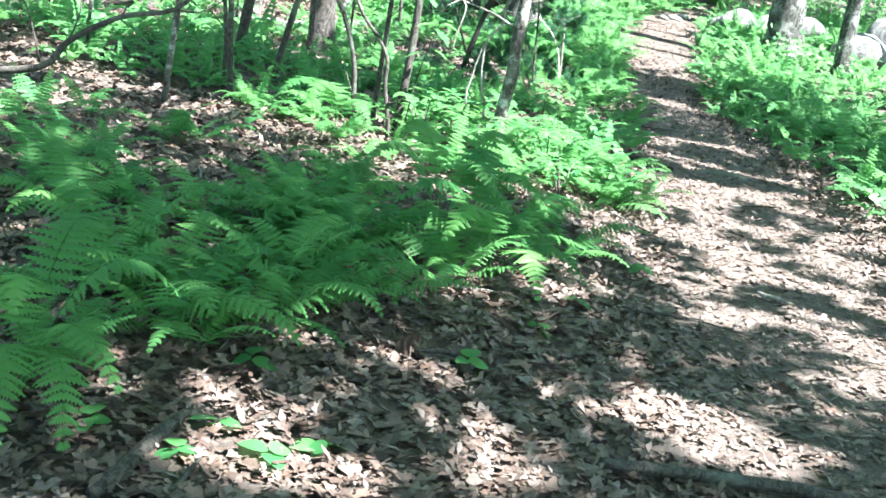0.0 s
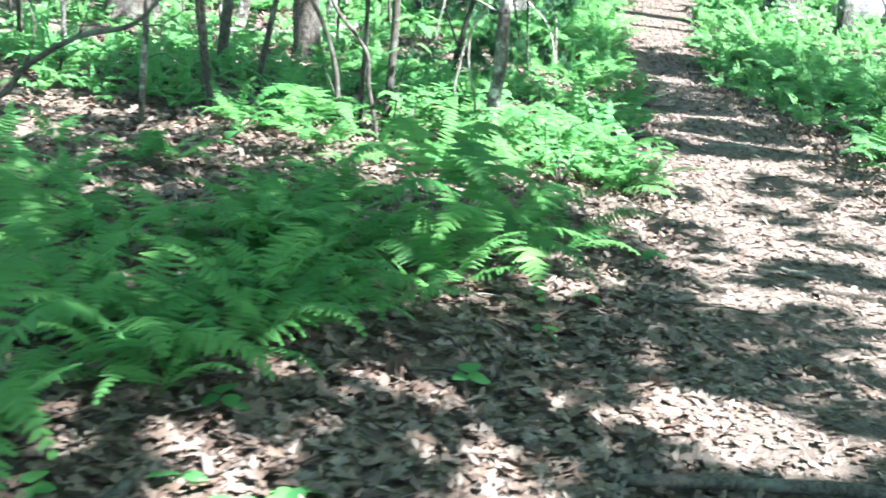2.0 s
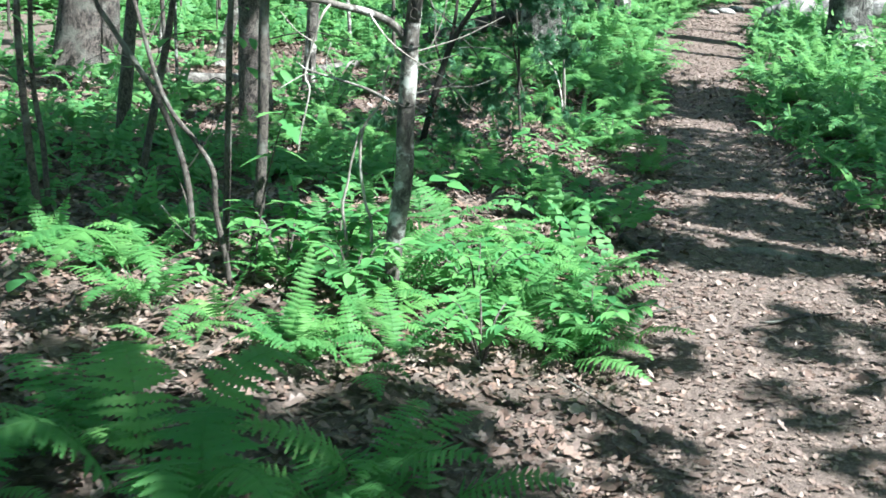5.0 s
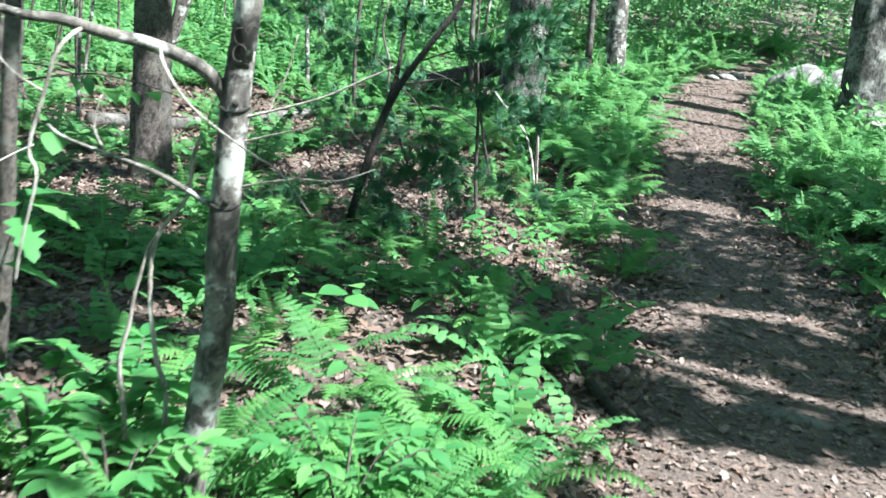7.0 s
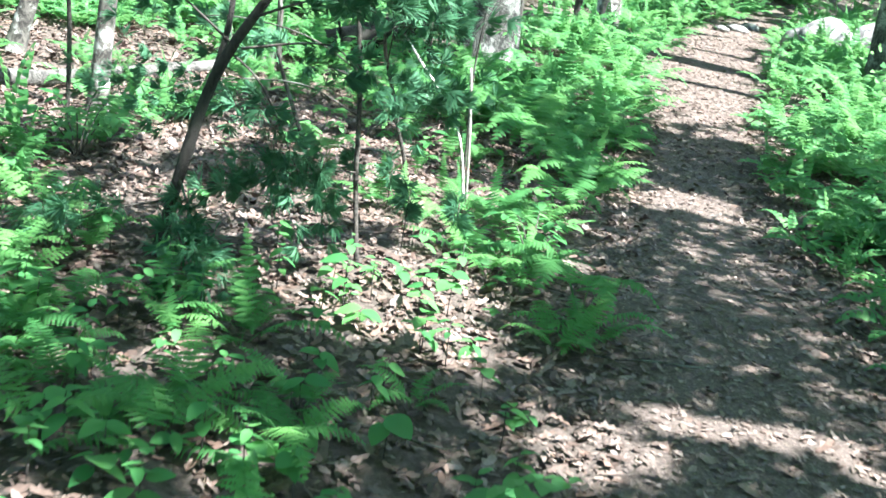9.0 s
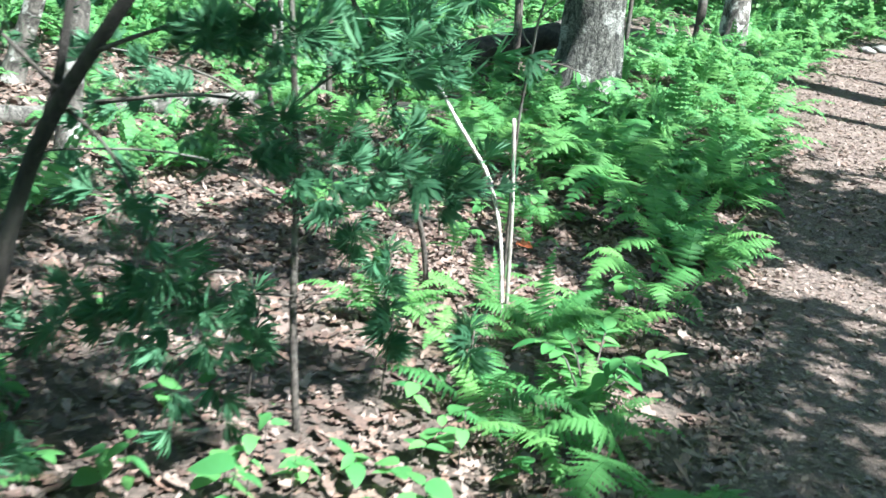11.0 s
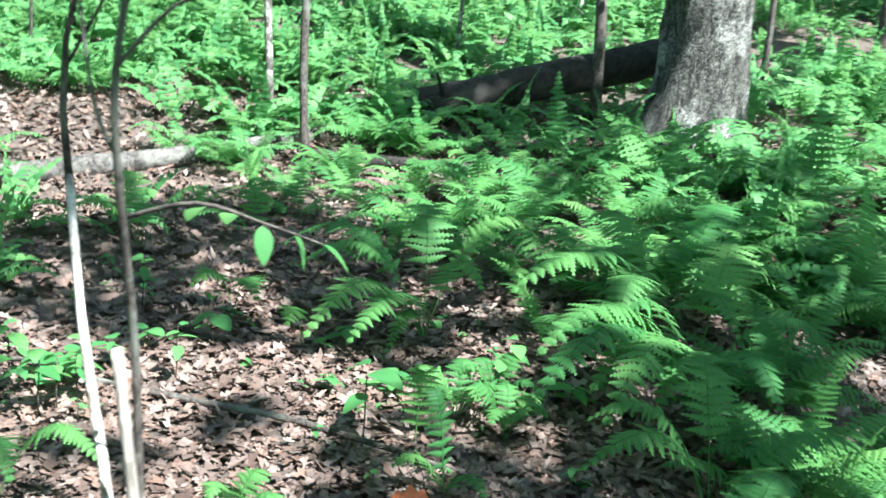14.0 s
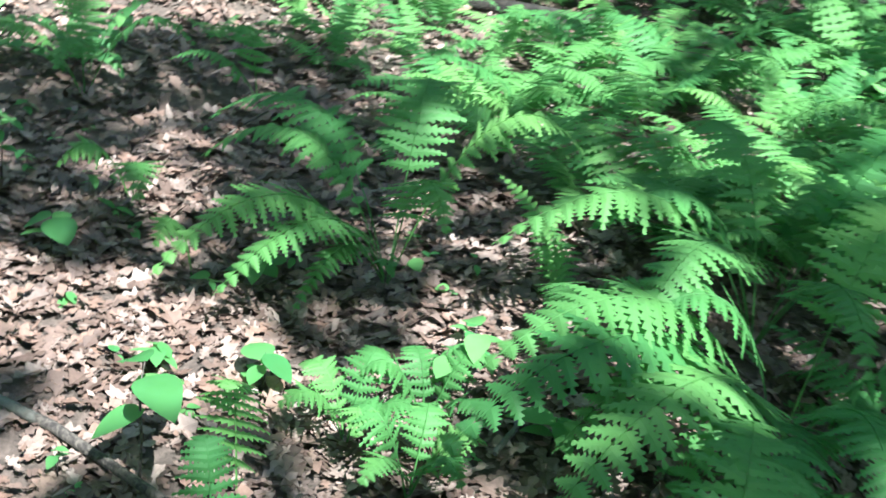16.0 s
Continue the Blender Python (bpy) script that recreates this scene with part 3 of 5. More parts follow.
arching_fern(0.86, 8.98, ((0.84, 8.86, 0.42), (1.12, 8.75, 0.2), (0.7, 8.74, 0.16)), "upright pale green fern in sunlight", 0.2, 0.04, 0.12, 16)
arching_fern(-0.89, 16.42, ((-0.78, 16.2, 0.28), (-1.1, 16.2, 0.1)), UPRIGHT, 0.24, 0.03, 0.15, 14)
arching_fern(-0.42, 15.52, ((-0.5, 15.34, 0.12), (-0.24, 15.4, 0.12)), "small green fern lying low on dead leaves", 0.34, 0.1, 0.3, 10)
arching_fern(-0.06, 15.42, ((-0.06, 15.3, 0.10),), UPRIGHT, 0.36, 0.12, 0.4, 9)
for k, (x, y) in enumerate(((0.72, 15.37), (0.82, 15.2), (0.64, 15.22))):
    a = 2.1 * k
    arching_fern(x, y, [(x + 0.15 * math.cos(a + 1.3 * j), y + 0.15 * math.sin(a + 1.3 * j), 0.11 + 0.03 * (j % 2)) for j in range(5)], "low bright green lacy fern on litter", 0.28, 0.05, 0.2, 11)


def in_view(x, y):
    return -0.62 * (y + 3) + 0.6 < x < 0.30 * (y + 3) + 2.2



def far_fern(x, y, size, count, upright=0.1):
    base = pose(x, y, gz(x, y) - 0.01, 0, 0, fr.uniform(0, 360))
    for pick, m in frond_turns(fr, size, count, upright):
        pieces.append((FRONDS_FAR[pick], base @ m))


# undergrowth of fern on the slopes away from the trail
tries = 0
while tries < 5200:
    tries += 1
    x, y = fr.uniform(-16, 14), 5.5 + 30 * fr.random() ** 0.9
    if not in_view(x, y) or abs(x - float(trail_x(y))) < float(trail_w(y)) + 0.1:
        continue
    patch = noise.noise(Vector((x * 0.55, y * 0.55, 3.0)))
    if y < 17 and x < trail_x(y):
        if x > -1.0 and 10.6 < y:
            continue
        if patch < (0.18 if y < 8 else 0.02):
            continue
    elif y < 18.0 and -2.6 < x < 0.2:
        continue
    elif patch < -0.25:
        continue
    far_fern(x, y, fr.uniform(0.34, 0.6), 5)
for k in range(820):
    x, y = fr.uniform(-11, -0.3), fr.uniform(18.9, 30)
    if not (x > -2.2 and y < 20.4):
        far_fern(x, y, fr.uniform(0.4, 0.75), 6)
for k in range(60):
    far_fern(fr.uniform(-5.0, -1.75), fr.uniform(17.7, 20.4), fr.uniform(0.35, 0.6), 5)
for k in range(70):
    far_fern(fr.uniform(-3.0, -0.3), fr.uniform(7.6, 10.4), fr.uniform(0.25, 0.42), 4)
joined("fern_undergrowth", pieces, M_FERN_FAR, "green ferns covering the forest slope", "ferns")

# ---- trees ----
def crown_mesh(seed, leaves, rx, rz, size, mat, clumps=26):
    r = np.random.default_rng(seed)
    C = r.normal(0, 1, (clumps, 3))
    C /= np.linalg.norm(C, axis=1)[:, None]
    C *= r.uniform(0.25, 1.0, clumps)[:, None] ** 0.6
    C = C * np.array([rx, rx, rz])
    own = r.integers(0, clumps, leaves)
    P = C[own] + r.normal(0, 1, (leaves, 3)) * np.array([rx, rx, rz * 0.7]) * 0.17
    a = r.normal(0, 1, (leaves, 3))
    a[:, 2] *= 0.5
    a /= np.linalg.norm(a, axis=1)[:, None]
    b = np.cross(a, r.normal(0, 0.6, (leaves, 3)) + np.array([0, 0, 1.0]))
    b /= np.linalg.norm(b, axis=1)[:, None]
    s = (size * r.uniform(0.6, 1.2, leaves))[:, None]
    V = np.stack([P - a * s, P - b * s * 0.42, P + a * s, P + b * s * 0.42], 1).reshape(-1, 3)
    i = np.arange(leaves) * 4
    F = np.concatenate([np.stack([i, i + 1, i + 2], 1), np.stack([i, i + 2, i + 3], 1)])
    me = bpy.data.meshes.new("crown")
    me.from_pydata(V.tolist(), [], F.tolist())
    me.materials.append(mat)
    me.update()
    return me


CROWNS = [crown_mesh(k, 2600, 3.2, 2.3, 0.15, M_CROWN) for k in range(4)]


def tree(kind, x, y, diam, mat, label, tall=11.0, lean=(0.0, 0.0), crown=True, seed=0, flare=1.5, sides=16, bark_rough=0.10, limbs=4):
    r = random.Random(seed * 31 + 5)
    z = gz(x, y)
    ob = empty(kind, x, y, z - 0.05, label, "tree", "forest trees")
    hs = (0, 0.06, 0.15, 0.3, 0.5, 0.8, 1.2, 1.7, 2.3, 3.0, 4.0, 5.5, 7.5, 9.5, tall)
    pts = [(lean[0] * h + 0.02 * math.sin(h * 1.7 + seed), lean[1] * h + 0.02 * math.cos(h * 1.3 + seed), h) for h in hs]
    rad = [diam / 2 * (1 + (flare - 1) * math.exp(-h / 0.22)) * max(0.2, 1 - 0.055 * h) for h in hs]
    tube("trunk", pts, rad, mat, ob, sides, bark_rough, seed)
    off_x, off_y = x - SUN_AZ[0] * tall * 0.65, y - SUN_AZ[1] * tall * 0.65
    if crown:
        for k in range(limbs):
            h = tall * (0.62 + 0.3 * k / limbs)
            a = r.uniform(0, 6.28)
            p0 = (lean[0] * h, lean[1] * h, h)
            p1 = (lean[0] * h + math.cos(a) * 2.2, lean[1] * h + math.sin(a) * 2.2, h + 1.3)
            tube("limb", wander(p0, p1, 5, 0.06, r), [diam * 0.16, diam * 0.14, diam * 0.11, diam * 0.08, diam * 0.05, 0.01], mat, ob, 6)
        if not (-9 < off_x < 9 and -3 < off_y < 29):
            shared("crown", CROWNS[seed % 4], ob, pose(lean[0] * tall, lean[1] * tall, tall + 0.6, 0, 0, r.uniform(0, 360)))
    return ob


tree("oak_tree", 0.45, 19.7, 0.60, M_OAK, "big oak with ridged grey bark beside the trail", 11, (0.02, 0.0), seed=1, flare=1.55, sides=28, bark_rough=0.14)
tree("pine_tree", -1.76, 11.85, 0.27, M_PINE, "pine trunk with scaly reddish grey bark", 12, (-0.01, 0.0), seed=2, flare=1.3)
tree("oak_tree", 5.55, 21.8, 0.68, M_OAK, "thick dark oak trunk standing in ferns", 12, (-0.05, 0.0), seed=3)
tree("oak_tree", 6.2, 20.0, 0.28, M_OAK, "slim dark oak trunk among ferns", 10, (-0.04, 0), seed=4)
tree("pine_tree", -4.35, 14.4, 0.66, M_PINE, "broad dark pine trunk in the shade", 13, (0.01, 0), seed=5)
tree("oak_tree", 1.88, 23.9, 0.33, M_MAPLE, "smooth grey trunk beside the trail", 11, (-0.06, 0), seed=6)
tree("oak_tree", 1.42, 24.6, 0.12, M_STEM, "slim dark trunk behind ferns", 9, (-0.04, 0), seed=7, crown=False)
tree("maple_tree", -1.95, 14.6, 0.13, M_MAPLE, "slim grey maple trunk", 9, (0.08, 0), seed=8)
tree("maple_tree", -3.5, 16.4, 0.15, M_MAPLE, "leaning slim grey maple trunk", 9, (0.3, 0), seed=9, crown=False)

br = random.Random(5)
far_spots = []
while len(far_spots) < 46:
    x, y = br.uniform(-22, 22), br.uniform(20, 52)
    if abs(x - float(trail_x(y))) < 1.8 or (x > -2.5 and x < 3.5 and y < 27) or abs(x + 1 - 0.12 * y) > 0.75 * y:
        continue
    far_spots.append((x, y))
for k, (x, y) in enumerate(far_spots):
    tree("forest_tree", x, y, br.uniform(0.14, 0.45), br.choice((M_OAK, M_MAPLE, M_PINE, M_STEM)), "grey forest tree further up the slope", br.uniform(9, 12),
         (br.uniform(-0.05, 0.05), br.uniform(-0.03, 0.03)), seed=20 + k, sides=10, limbs=2)
# unseen trees added beside and behind the walker to shade the surroundings
for k, (x, y) in enumerate(((5.5, -2.0), (8.2, 2.5), (6.8, 7.2), (9.5, 11.5), (9.2, 14.2), (-4.5, 1.0), (-6.2, 7.0), (-5.0, -4.0), (1.5, -5.0), (-6.8, 13.5), (11, -3), (12, 6), (13, 17), (10.5, 22), (-9, 18), (-8.5, 2.5), (4.5, -8))):
    tree("forest_tree", x, y, br.uniform(0.25, 0.45), br.choice((M_OAK, M_MAPLE)), "unseen grey forest tree added beside the trail for shade", br.uniform(8.5, 12), seed=80 + k, sides=10, limbs=2)

# ---- unseen leaves added overhead to cast the dappled shade, open over the sunny spots ----
# sunny share of the ground: centre, half sizes, share
SUNNY = [
    (0, 12, 40, 40, 0.58), (-6, 21, 6, 9, 0.95), (-2.5, 22, 2.5, 3, 0.9), (-4, 11, 3.2, 3, 0.5), (8, 22, 5, 8, 0.8), (2, 30, 4, 3, 0.4), (3, 38, 9, 5, 0.3),
    (-0.6, 4.4, 1.9, 1.8, 0.07), (-0.8, 3.2, 0.6, 0.5, 0.06), (0.05, 4.1, 0.25, 0.2, 0.35), (0.4, 4.65, 0.25, 0.22, 0.5), (0.55, 4.9, 0.25, 0.2, 0.5), (-0.35, 3.15, 0.2, 0.15, 0.6), (-2.2, 5.6, 0.9, 0.7, 0.2), (-0.5, 2.5, 0.7, 0.6, 0.10), (-0.42, 2.62, 0.16, 0.14, 0.9), (-0.25, 2.35, 0.25, 0.14, 0.9), (0.3, 2.7, 0.25, 0.16, 0.75), (-0.05, 3.2, 0.15, 0.1, 0.8), (-1.6, 6.7, 1.8, 0.8, 0.42), (0.4, 7.6, 1.25, 0.95, 0.92),
    (1.9, 6.5, 0.95, 1.9, 0.62), (1.6, 2.5, 1.2, 1.2, 0.09), (1.0, 3.35, 0.42, 0.16, 0.95), (2.6, 3.5, 0.7, 0.8, 0.14), (3.7, 7.5, 0.9, 2.2, 0.85),
    (0.3, 9.8, 1.6, 1.0, 0.08), (-1.6, 9.2, 1.5, 1.5, 0.05), (2.2, 11.8, 0.9, 2.6, 0.10), (0.15, 8.85, 0.75, 0.3, 0.85), (0.6, 11.9, 0.7, 0.7, 0.7), (1.8, 8.3, 0.55, 0.35, 0.6), (2.0, 8.9, 0.8, 0.22, 0.03), (-0.6, 10.7, 0.9, 0.9, 0.3), (2.3, 10.8, 0.5, 0.15, 0.8),
    (1.55, 9.75, 0.22, 0.11, 1), (1.85, 9.6, 0.22, 0.11, 1), (2.15, 9.45, 0.22, 0.11, 1), (2.45, 9.32, 0.25, 0.11, 1), (2.75, 9.2, 0.25, 0.11, 1),
    (3.8, 13, 1.1, 4, 0.15), (-0.6, 13.2, 1.0, 0.8, 0.22), (0.65, 13.5, 0.5, 0.42, 0.97), (-0.2, 15.3, 0.8, 0.5, 0.15), (-0.1, 14.75, 0.62, 0.4, 0.95), (1.2, 15.45, 0.3, 0.25, 0.35), (1.65, 10.4, 0.25, 0.3, 0.95), (-0.3, 6.95, 0.6, 0.4, 0.9), (0.5, 15.5, 0.7, 0.4, 0.25), (2.3, 13.6, 0.6, 1.0, 0.12),
    (2.28, 15.45, 0.42, 0.26, 0.95), (1.1, 16.0, 0.75, 0.7, 0.6), (1.8, 15.6, 0.45, 0.9, 0.05), (1.2, 17.4, 1.0, 0.9, 0.3), (2.7, 17.4, 0.7, 1.3, 0.10), (-0.6, 16.4, 1.0, 0.7, 0.4),
    (-0.9, 19.2, 1.0, 0.6, 0.1), (2.9, 21.6, 1.2, 1.9, 1.0), (1.6, 20.8, 0.8, 1.8, 0.9), (4.6, 20, 1.4, 2.8, 0.9), (0.2, 18.6, 0.8, 0.7, 0.4), (3.4, 24.6, 1.0, 1.9, 0.92), (4.3, 28, 0.9, 1.2, 0.7), (-0.6, 15.9, 1.3, 0.9, 0.28), (0.45, 14.3, 0.5, 0.3, 0.3), (1.45, 14.9, 0.6, 0.6, 0.14), (1.9, 14.6, 0.6, 0.75, 0.14), (-0.1, 14.85, 0.5, 0.3, 0.9), (0.3, 15.25, 0.4, 0.2, 0.8), (1.25, 17.2, 0.5, 0.5, 0.25), (0.0, 17.3, 0.6, 0.5, 0.7), (2.15, 15.6, 0.4, 0.3, 0.9), (0.2, 8.78, 0.22, 0.16, 1), (0.65, 13.8, 0.42, 0.32, 1), (0.75, 13.25, 0.5, 0.45, 0.95), (1.15, 12.8, 0.4, 0.4, 0.6), (1.42, 15.65, 0.3, 0.5, 0.10), (-0.5, 6.65, 0.5, 0.4, 0.9), (0.4, 12.75, 0.5, 0.4, 0.9), (-0.4, 12.1, 0.6, 0.5, 0.8), (1.3, 16.25, 0.35, 0.4, 0.08), (0.73, 15.75, 0.3, 0.22, 0.85), (0.95, 16.05, 0.3, 0.25, 0.7),
    (0.5, 13.72, 0.3, 0.25, 1), (-0.1, 14.65, 0.4, 0.2, 1), (0.45, 14.28, 0.3, 0.15, 0.9), (-0.05, 15.0, 0.25, 0.22, 0.95), (2.14, 15.55, 0.4, 0.25, 0.95), (2.7, 21.2, 1.0, 1.2, 1), (1.68, 9.6, 0.25, 0.15, 1),
    (1.74, 10.4, 0.25, 0.18, 1), (0.8, 11.7, 0.4, 0.35, 0.8), (-0.2, 6.25, 0.4, 0.4, 0.9), (-0.2, 6.75, 0.3, 0.3, 0.9), (0.7, 6.75, 0.4, 0.35, 0.85), (0.92, 3.57, 0.28, 0.12, 0.95), (-0.39, 2.32, 0.2, 0.12, 0.95), (0.24, 8.15, 0.3, 0.25, 1), (-0.35, 6.98, 0.35, 0.2, 1), (-0.06, 7.16, 0.16, 0.09, 0.08), (-0.62, 7.46, 0.42, 0.24, 1), (0.35, 14.72, 0.32, 0.15, 0.12), (1.35, 16.32, 0.5, 0.5, 0.06), (0.5, 16.9, 0.25, 0.2, 1), (1.75, 8.33, 0.55, 0.28, 0.95), (4.7, 22.25, 0.45, 0.25, 0.05),
]


def sunny(x, y):
    share = 0.42
    for cx, cy, rx, ry, v in SUNNY:
        d = ((x - cx) / rx) ** 2 + ((y - cy) / ry) ** 2
        if d < 1:
            share = v
        elif d < 1.35:
            share += (v - share) * (1.35 - d) / 0.35
    return share


# loose leaves on no bough, set along the sun's rays to shade chosen ground
def canopy(name, x0, x1, y0, y1, cell, low, high, label, skip=None):
    r = np.random.default_rng(3)
    spots = []
    for x in np.arange(x0, x1, cell):
        for y in np.arange(y0, y1, cell):
            if skip and skip[0] < x < skip[1] and skip[2] < y < skip[3]:
                continue
            k = 1.0 if cell > 0.2 else 2.2
            n = noise.noise(Vector((x * k, y * k * 0.8, 0))) + 0.55 * noise.noise(Vector((x * k * 2.3, y * k * 2.1, 5)))
            level = 0.5 - 0.5 * math.erf(n * 1.75)
            share = sunny(x, y)
            if level > share:
                spots += [(x, y)] * (3 if share > 0.1 else 5 if share > 0.055 else 8)
    P = np.array(spots)
    n = len(P)
    h = r.uniform(low, high, n)
    P = P + r.uniform(-0.5, 0.5, (n, 2)) * cell
    el = math.tan(radians(SUN_EL))
    C = np.stack([P[:, 0] + SUN_AZ[0] * h / el, P[:, 1] + SUN_AZ[1] * h / el, height(P[:, 0], P[:, 1]) + h], 1)
    a = r.normal(0, 1, (n, 3)) * np.array([1, 1, 0.35])
    a /= np.linalg.norm(a, axis=1)[:, None]
    b = np.cross(a, r.normal(0, 0.5, (n, 3)) + np.array([0.3, -0.2, 1.0]))
    b /= np.linalg.norm(b, axis=1)[:, None]
    s = (cell * r.uniform(0.6, 1.05, n))[:, None]
    V = np.stack([C - a * s, C - b * s * 0.55 + a * s * 0.1, C + a * s, C + b * s * 0.55 + a * s * 0.1], 1).reshape(-1, 3)
    i = np.arange(n) * 4
    F = np.concatenate([np.stack([i, i + 1, i + 2], 1), np.stack([i, i + 2, i + 3], 1)])
    return tagged(mesh_object(name, V, F, M_CROWN, smooth=False), label, "leaves", kind="stuff")


canopy("leaf_canopy", -4.6, 5.6, 0.6, 24, 0.13, 6.0, 9.0, "unseen green leaves added overhead to shade the ground")
canopy("outer_canopy", -28, 24, -10, 52, 0.5, 6.5, 11.0, "unseen green leaves added overhead to shade the ground", (-4.6, 5.6, 0.6, 24))

# ---- woods all round ----
def leaf_cloud(name, centres, per, spread_xyz, size, mat, label, seed):
    r = np.random.default_rng(seed)
    C = np.repeat(np.array(centres), per, axis=0)
    n = len(C)
    P = C + r.normal(0, 1, (n, 3)) * np.array(spread_xyz)
    P[:, 2] = np.maximum(P[:, 2], height(P[:, 0], P[:, 1]) + 0.05)
    a = r.normal(0, 1, (n, 3)) * np.array([1, 1, 0.45])
    a /= np.linalg.norm(a, axis=1)[:, None]
    b = np.cross(a, r.normal(0, 0.5, (n, 3)) + np.array([0.2, -0.5, 0.8]))
    b /= np.linalg.norm(b, axis=1)[:, None]
    s = (size * r.uniform(0.6, 1.3, n))[:, None]
    c = np.cross(a, b) * s
    V = np.stack([P - a * s, P - a * s * 0.45 - b * s * 0.40 + c * 0.1, P + a * s * 0.3 - b * s * 0.42 + c * 0.08, P + a * s - c * 0.2,
                  P + a * s * 0.3 + b * s * 0.42 + c * 0.08, P - a * s * 0.45 + b * s * 0.40 + c * 0.1], 1).reshape(-1, 3)
    i = np.arange(n) * 6
    F = np.concatenate([np.stack([i, i + 1, i + 5], 1), np.stack([i + 1, i + 2, i + 5], 1), np.stack([i + 5, i + 2, i + 4], 1), np.stack([i + 2, i + 3, i + 4], 1)])
    return tagged(mesh_object(name, V, F, mat, smooth=False), label, "shrubs", kind="stuff")


wr = random.Random(21)
cs = []
while len(cs) < 760:
    x, y = wr.uniform(-24, 20), wr.uniform(18.5, 46)
    if not in_view(x, y) or abs(x - float(trail_x(y))) < 1.6 or (-7 < x < -0.5 and y < 23) or (-0.5 <= x < 2.4 and y < 24) or (4.6 < x < 10 and 20.5 < y < 28):
        continue
    cs.append((x, y, gz(x, y) + wr.uniform(0.1, 1.5) * (1 if y > 22 else 0.5)))
leaf_cloud("understory", cs, 92, (0.5, 0.5, 0.13), 0.066, M_SHRUB, "bright green leafy undergrowth between the trees", 4)
cs = []
for k in range(900):
    a, d = wr.uniform(0, 6.283), wr.uniform(44, 60)
    x, y = 1 + d * math.cos(a), 12 + d * math.sin(a)
    cs.append((x, y, gz(x, y) + 15 * wr.random() ** 1.2))
leaf_cloud("far_woods", cs, 55, (1.8, 1.8, 1.1), 0.45, M_SHRUB, "green wall of far woods", 5)

# ---- broad-leaved plants ----
def blade(name, length, width, mat, fold=0.25, curl=0.2, lobes=0.0, n=7):
    """A leaf along +y with a folded midrib and a bent tip."""
    vs, fs = [], []
    for k in range(n + 1):
        f = k / n
        w = width / 2 * (math.sin(math.pi * min(1, f ** 0.8)) ** 0.8) * (1 + lobes * math.cos(k * math.pi))
        z = -curl * length * f * f
        vs += [(-w, f * length, z + fold * w), (0, f * length, z), (w, f * length, z + fold * w)]
    for k in range(n):
        a = 3 * k
        fs += [(a, a + 1, a + 4, a + 3), (a + 1, a + 2, a + 5, a + 4)]
    me = bpy.data.meshes.new(name)
    me.from_pydata(vs, [], fs)
    me.materials.append(mat)
    me.polygons.foreach_set("use_smooth", [True] * len(me.polygons))
    me.update()
    return me


LEAVES = [blade("leaf", 1, 0.5, M_HERB), blade("leaf", 1, 0.62, M_HERB, 0.15, 0.35), blade("leaf", 1, 0.42, M_HERB, 0.3, 0.1), blade("leaf", 1, 0.85, M_HERB, 0.1, 0.25)]
OAK_GREEN = blade("leaf", 1, 0.55, M_HERB, 0.15, 0.25, 0.28, 9)
STEM_MESH = mesh_object("stem_pattern", *tube_data([(0, 0, 0), (0.02, 0.01, 0.4), (0.0, 0.02, 0.8), (0.02, 0.0, 1)], [0.012, 0.01, 0.008, 0.004], 5), M_STEM)
stem_mesh = STEM_MESH.data
bpy.data.objects.remove(STEM_MESH)


def seedling(x, y, r, tall, count, size, kind=0, label="", name="seedling"):
    ob = empty(name, x, y, gz(x, y) - 0.01, label or "small green broad-leaved seedling on the forest floor", "plant", "seedlings", r.uniform(0, 360))
    shared("stem", stem_mesh, ob, Matrix.Diagonal((tall * 0.6 + 0.1, tall * 0.6 + 0.1, tall, 1)))
    for k in range(count):
        a = 137.5 * k + r.uniform(-20, 20)
        h = tall * (0.99 - 0.45 * (k / count) * r.uniform(0.5, 1.2))
        s = size * r.uniform(0.7, 1.15)
        shared("leaf", LEAVES[kind if kind < 4 else r.randrange(4)], ob, pose(0.01, 0, h, r.uniform(-25, 20), r.uniform(-15, 15), a) @ Matrix.Diagonal((s, s, s, 1)))
    return ob


def sprig(x, y, r, tall, branches, size, label):
    """A leafy shrub: stems with leaves in two rows."""
    ob = empty("shrub", x, y, gz(x, y) - 0.01, label, "shrub", "leafy shrubs", r.uniform(0, 360))
    for b in range(branches):
        a = 6.283 * b / branches + r.uniform(-0.4, 0.4)
        out = tall * r.uniform(0.4, 0.9)
        p1 = Vector((math.cos(a) * out, math.sin(a) * out, tall * r.uniform(0.75, 1.0)))
        line = [Vector((0, 0, 0)).lerp(p1, f) + Vector((0, 0, 0.25 * tall * math.sin(math.pi * f))) for f in (0, 0.25, 0.5, 0.75, 1)]
        tube("stem", line, [0.005, 0.0045, 0.004, 0.003, 0.002], M_STEM, ob, 5)
        for k in range(11):
            f = 0.3 + 0.7 * k / 10
            c = line[0].lerp(p1, f) + Vector((0, 0, 0.25 * tall * math.sin(math.pi * f)))
            s = size * r.uniform(0.75, 1.1)
            turn = math.degrees(a) - 90 + (0 if k == 10 else (55 if k % 2 else -55))
            shared("leaf", LEAVES[r.choice((0, 2))], ob, Matrix.Translation(c) @ pose(0, 0, 0, r.uniform(-15, 25), r.uniform(-15, 15), turn) @ Matrix.Diagonal((s, s, s, 1)))
    return ob


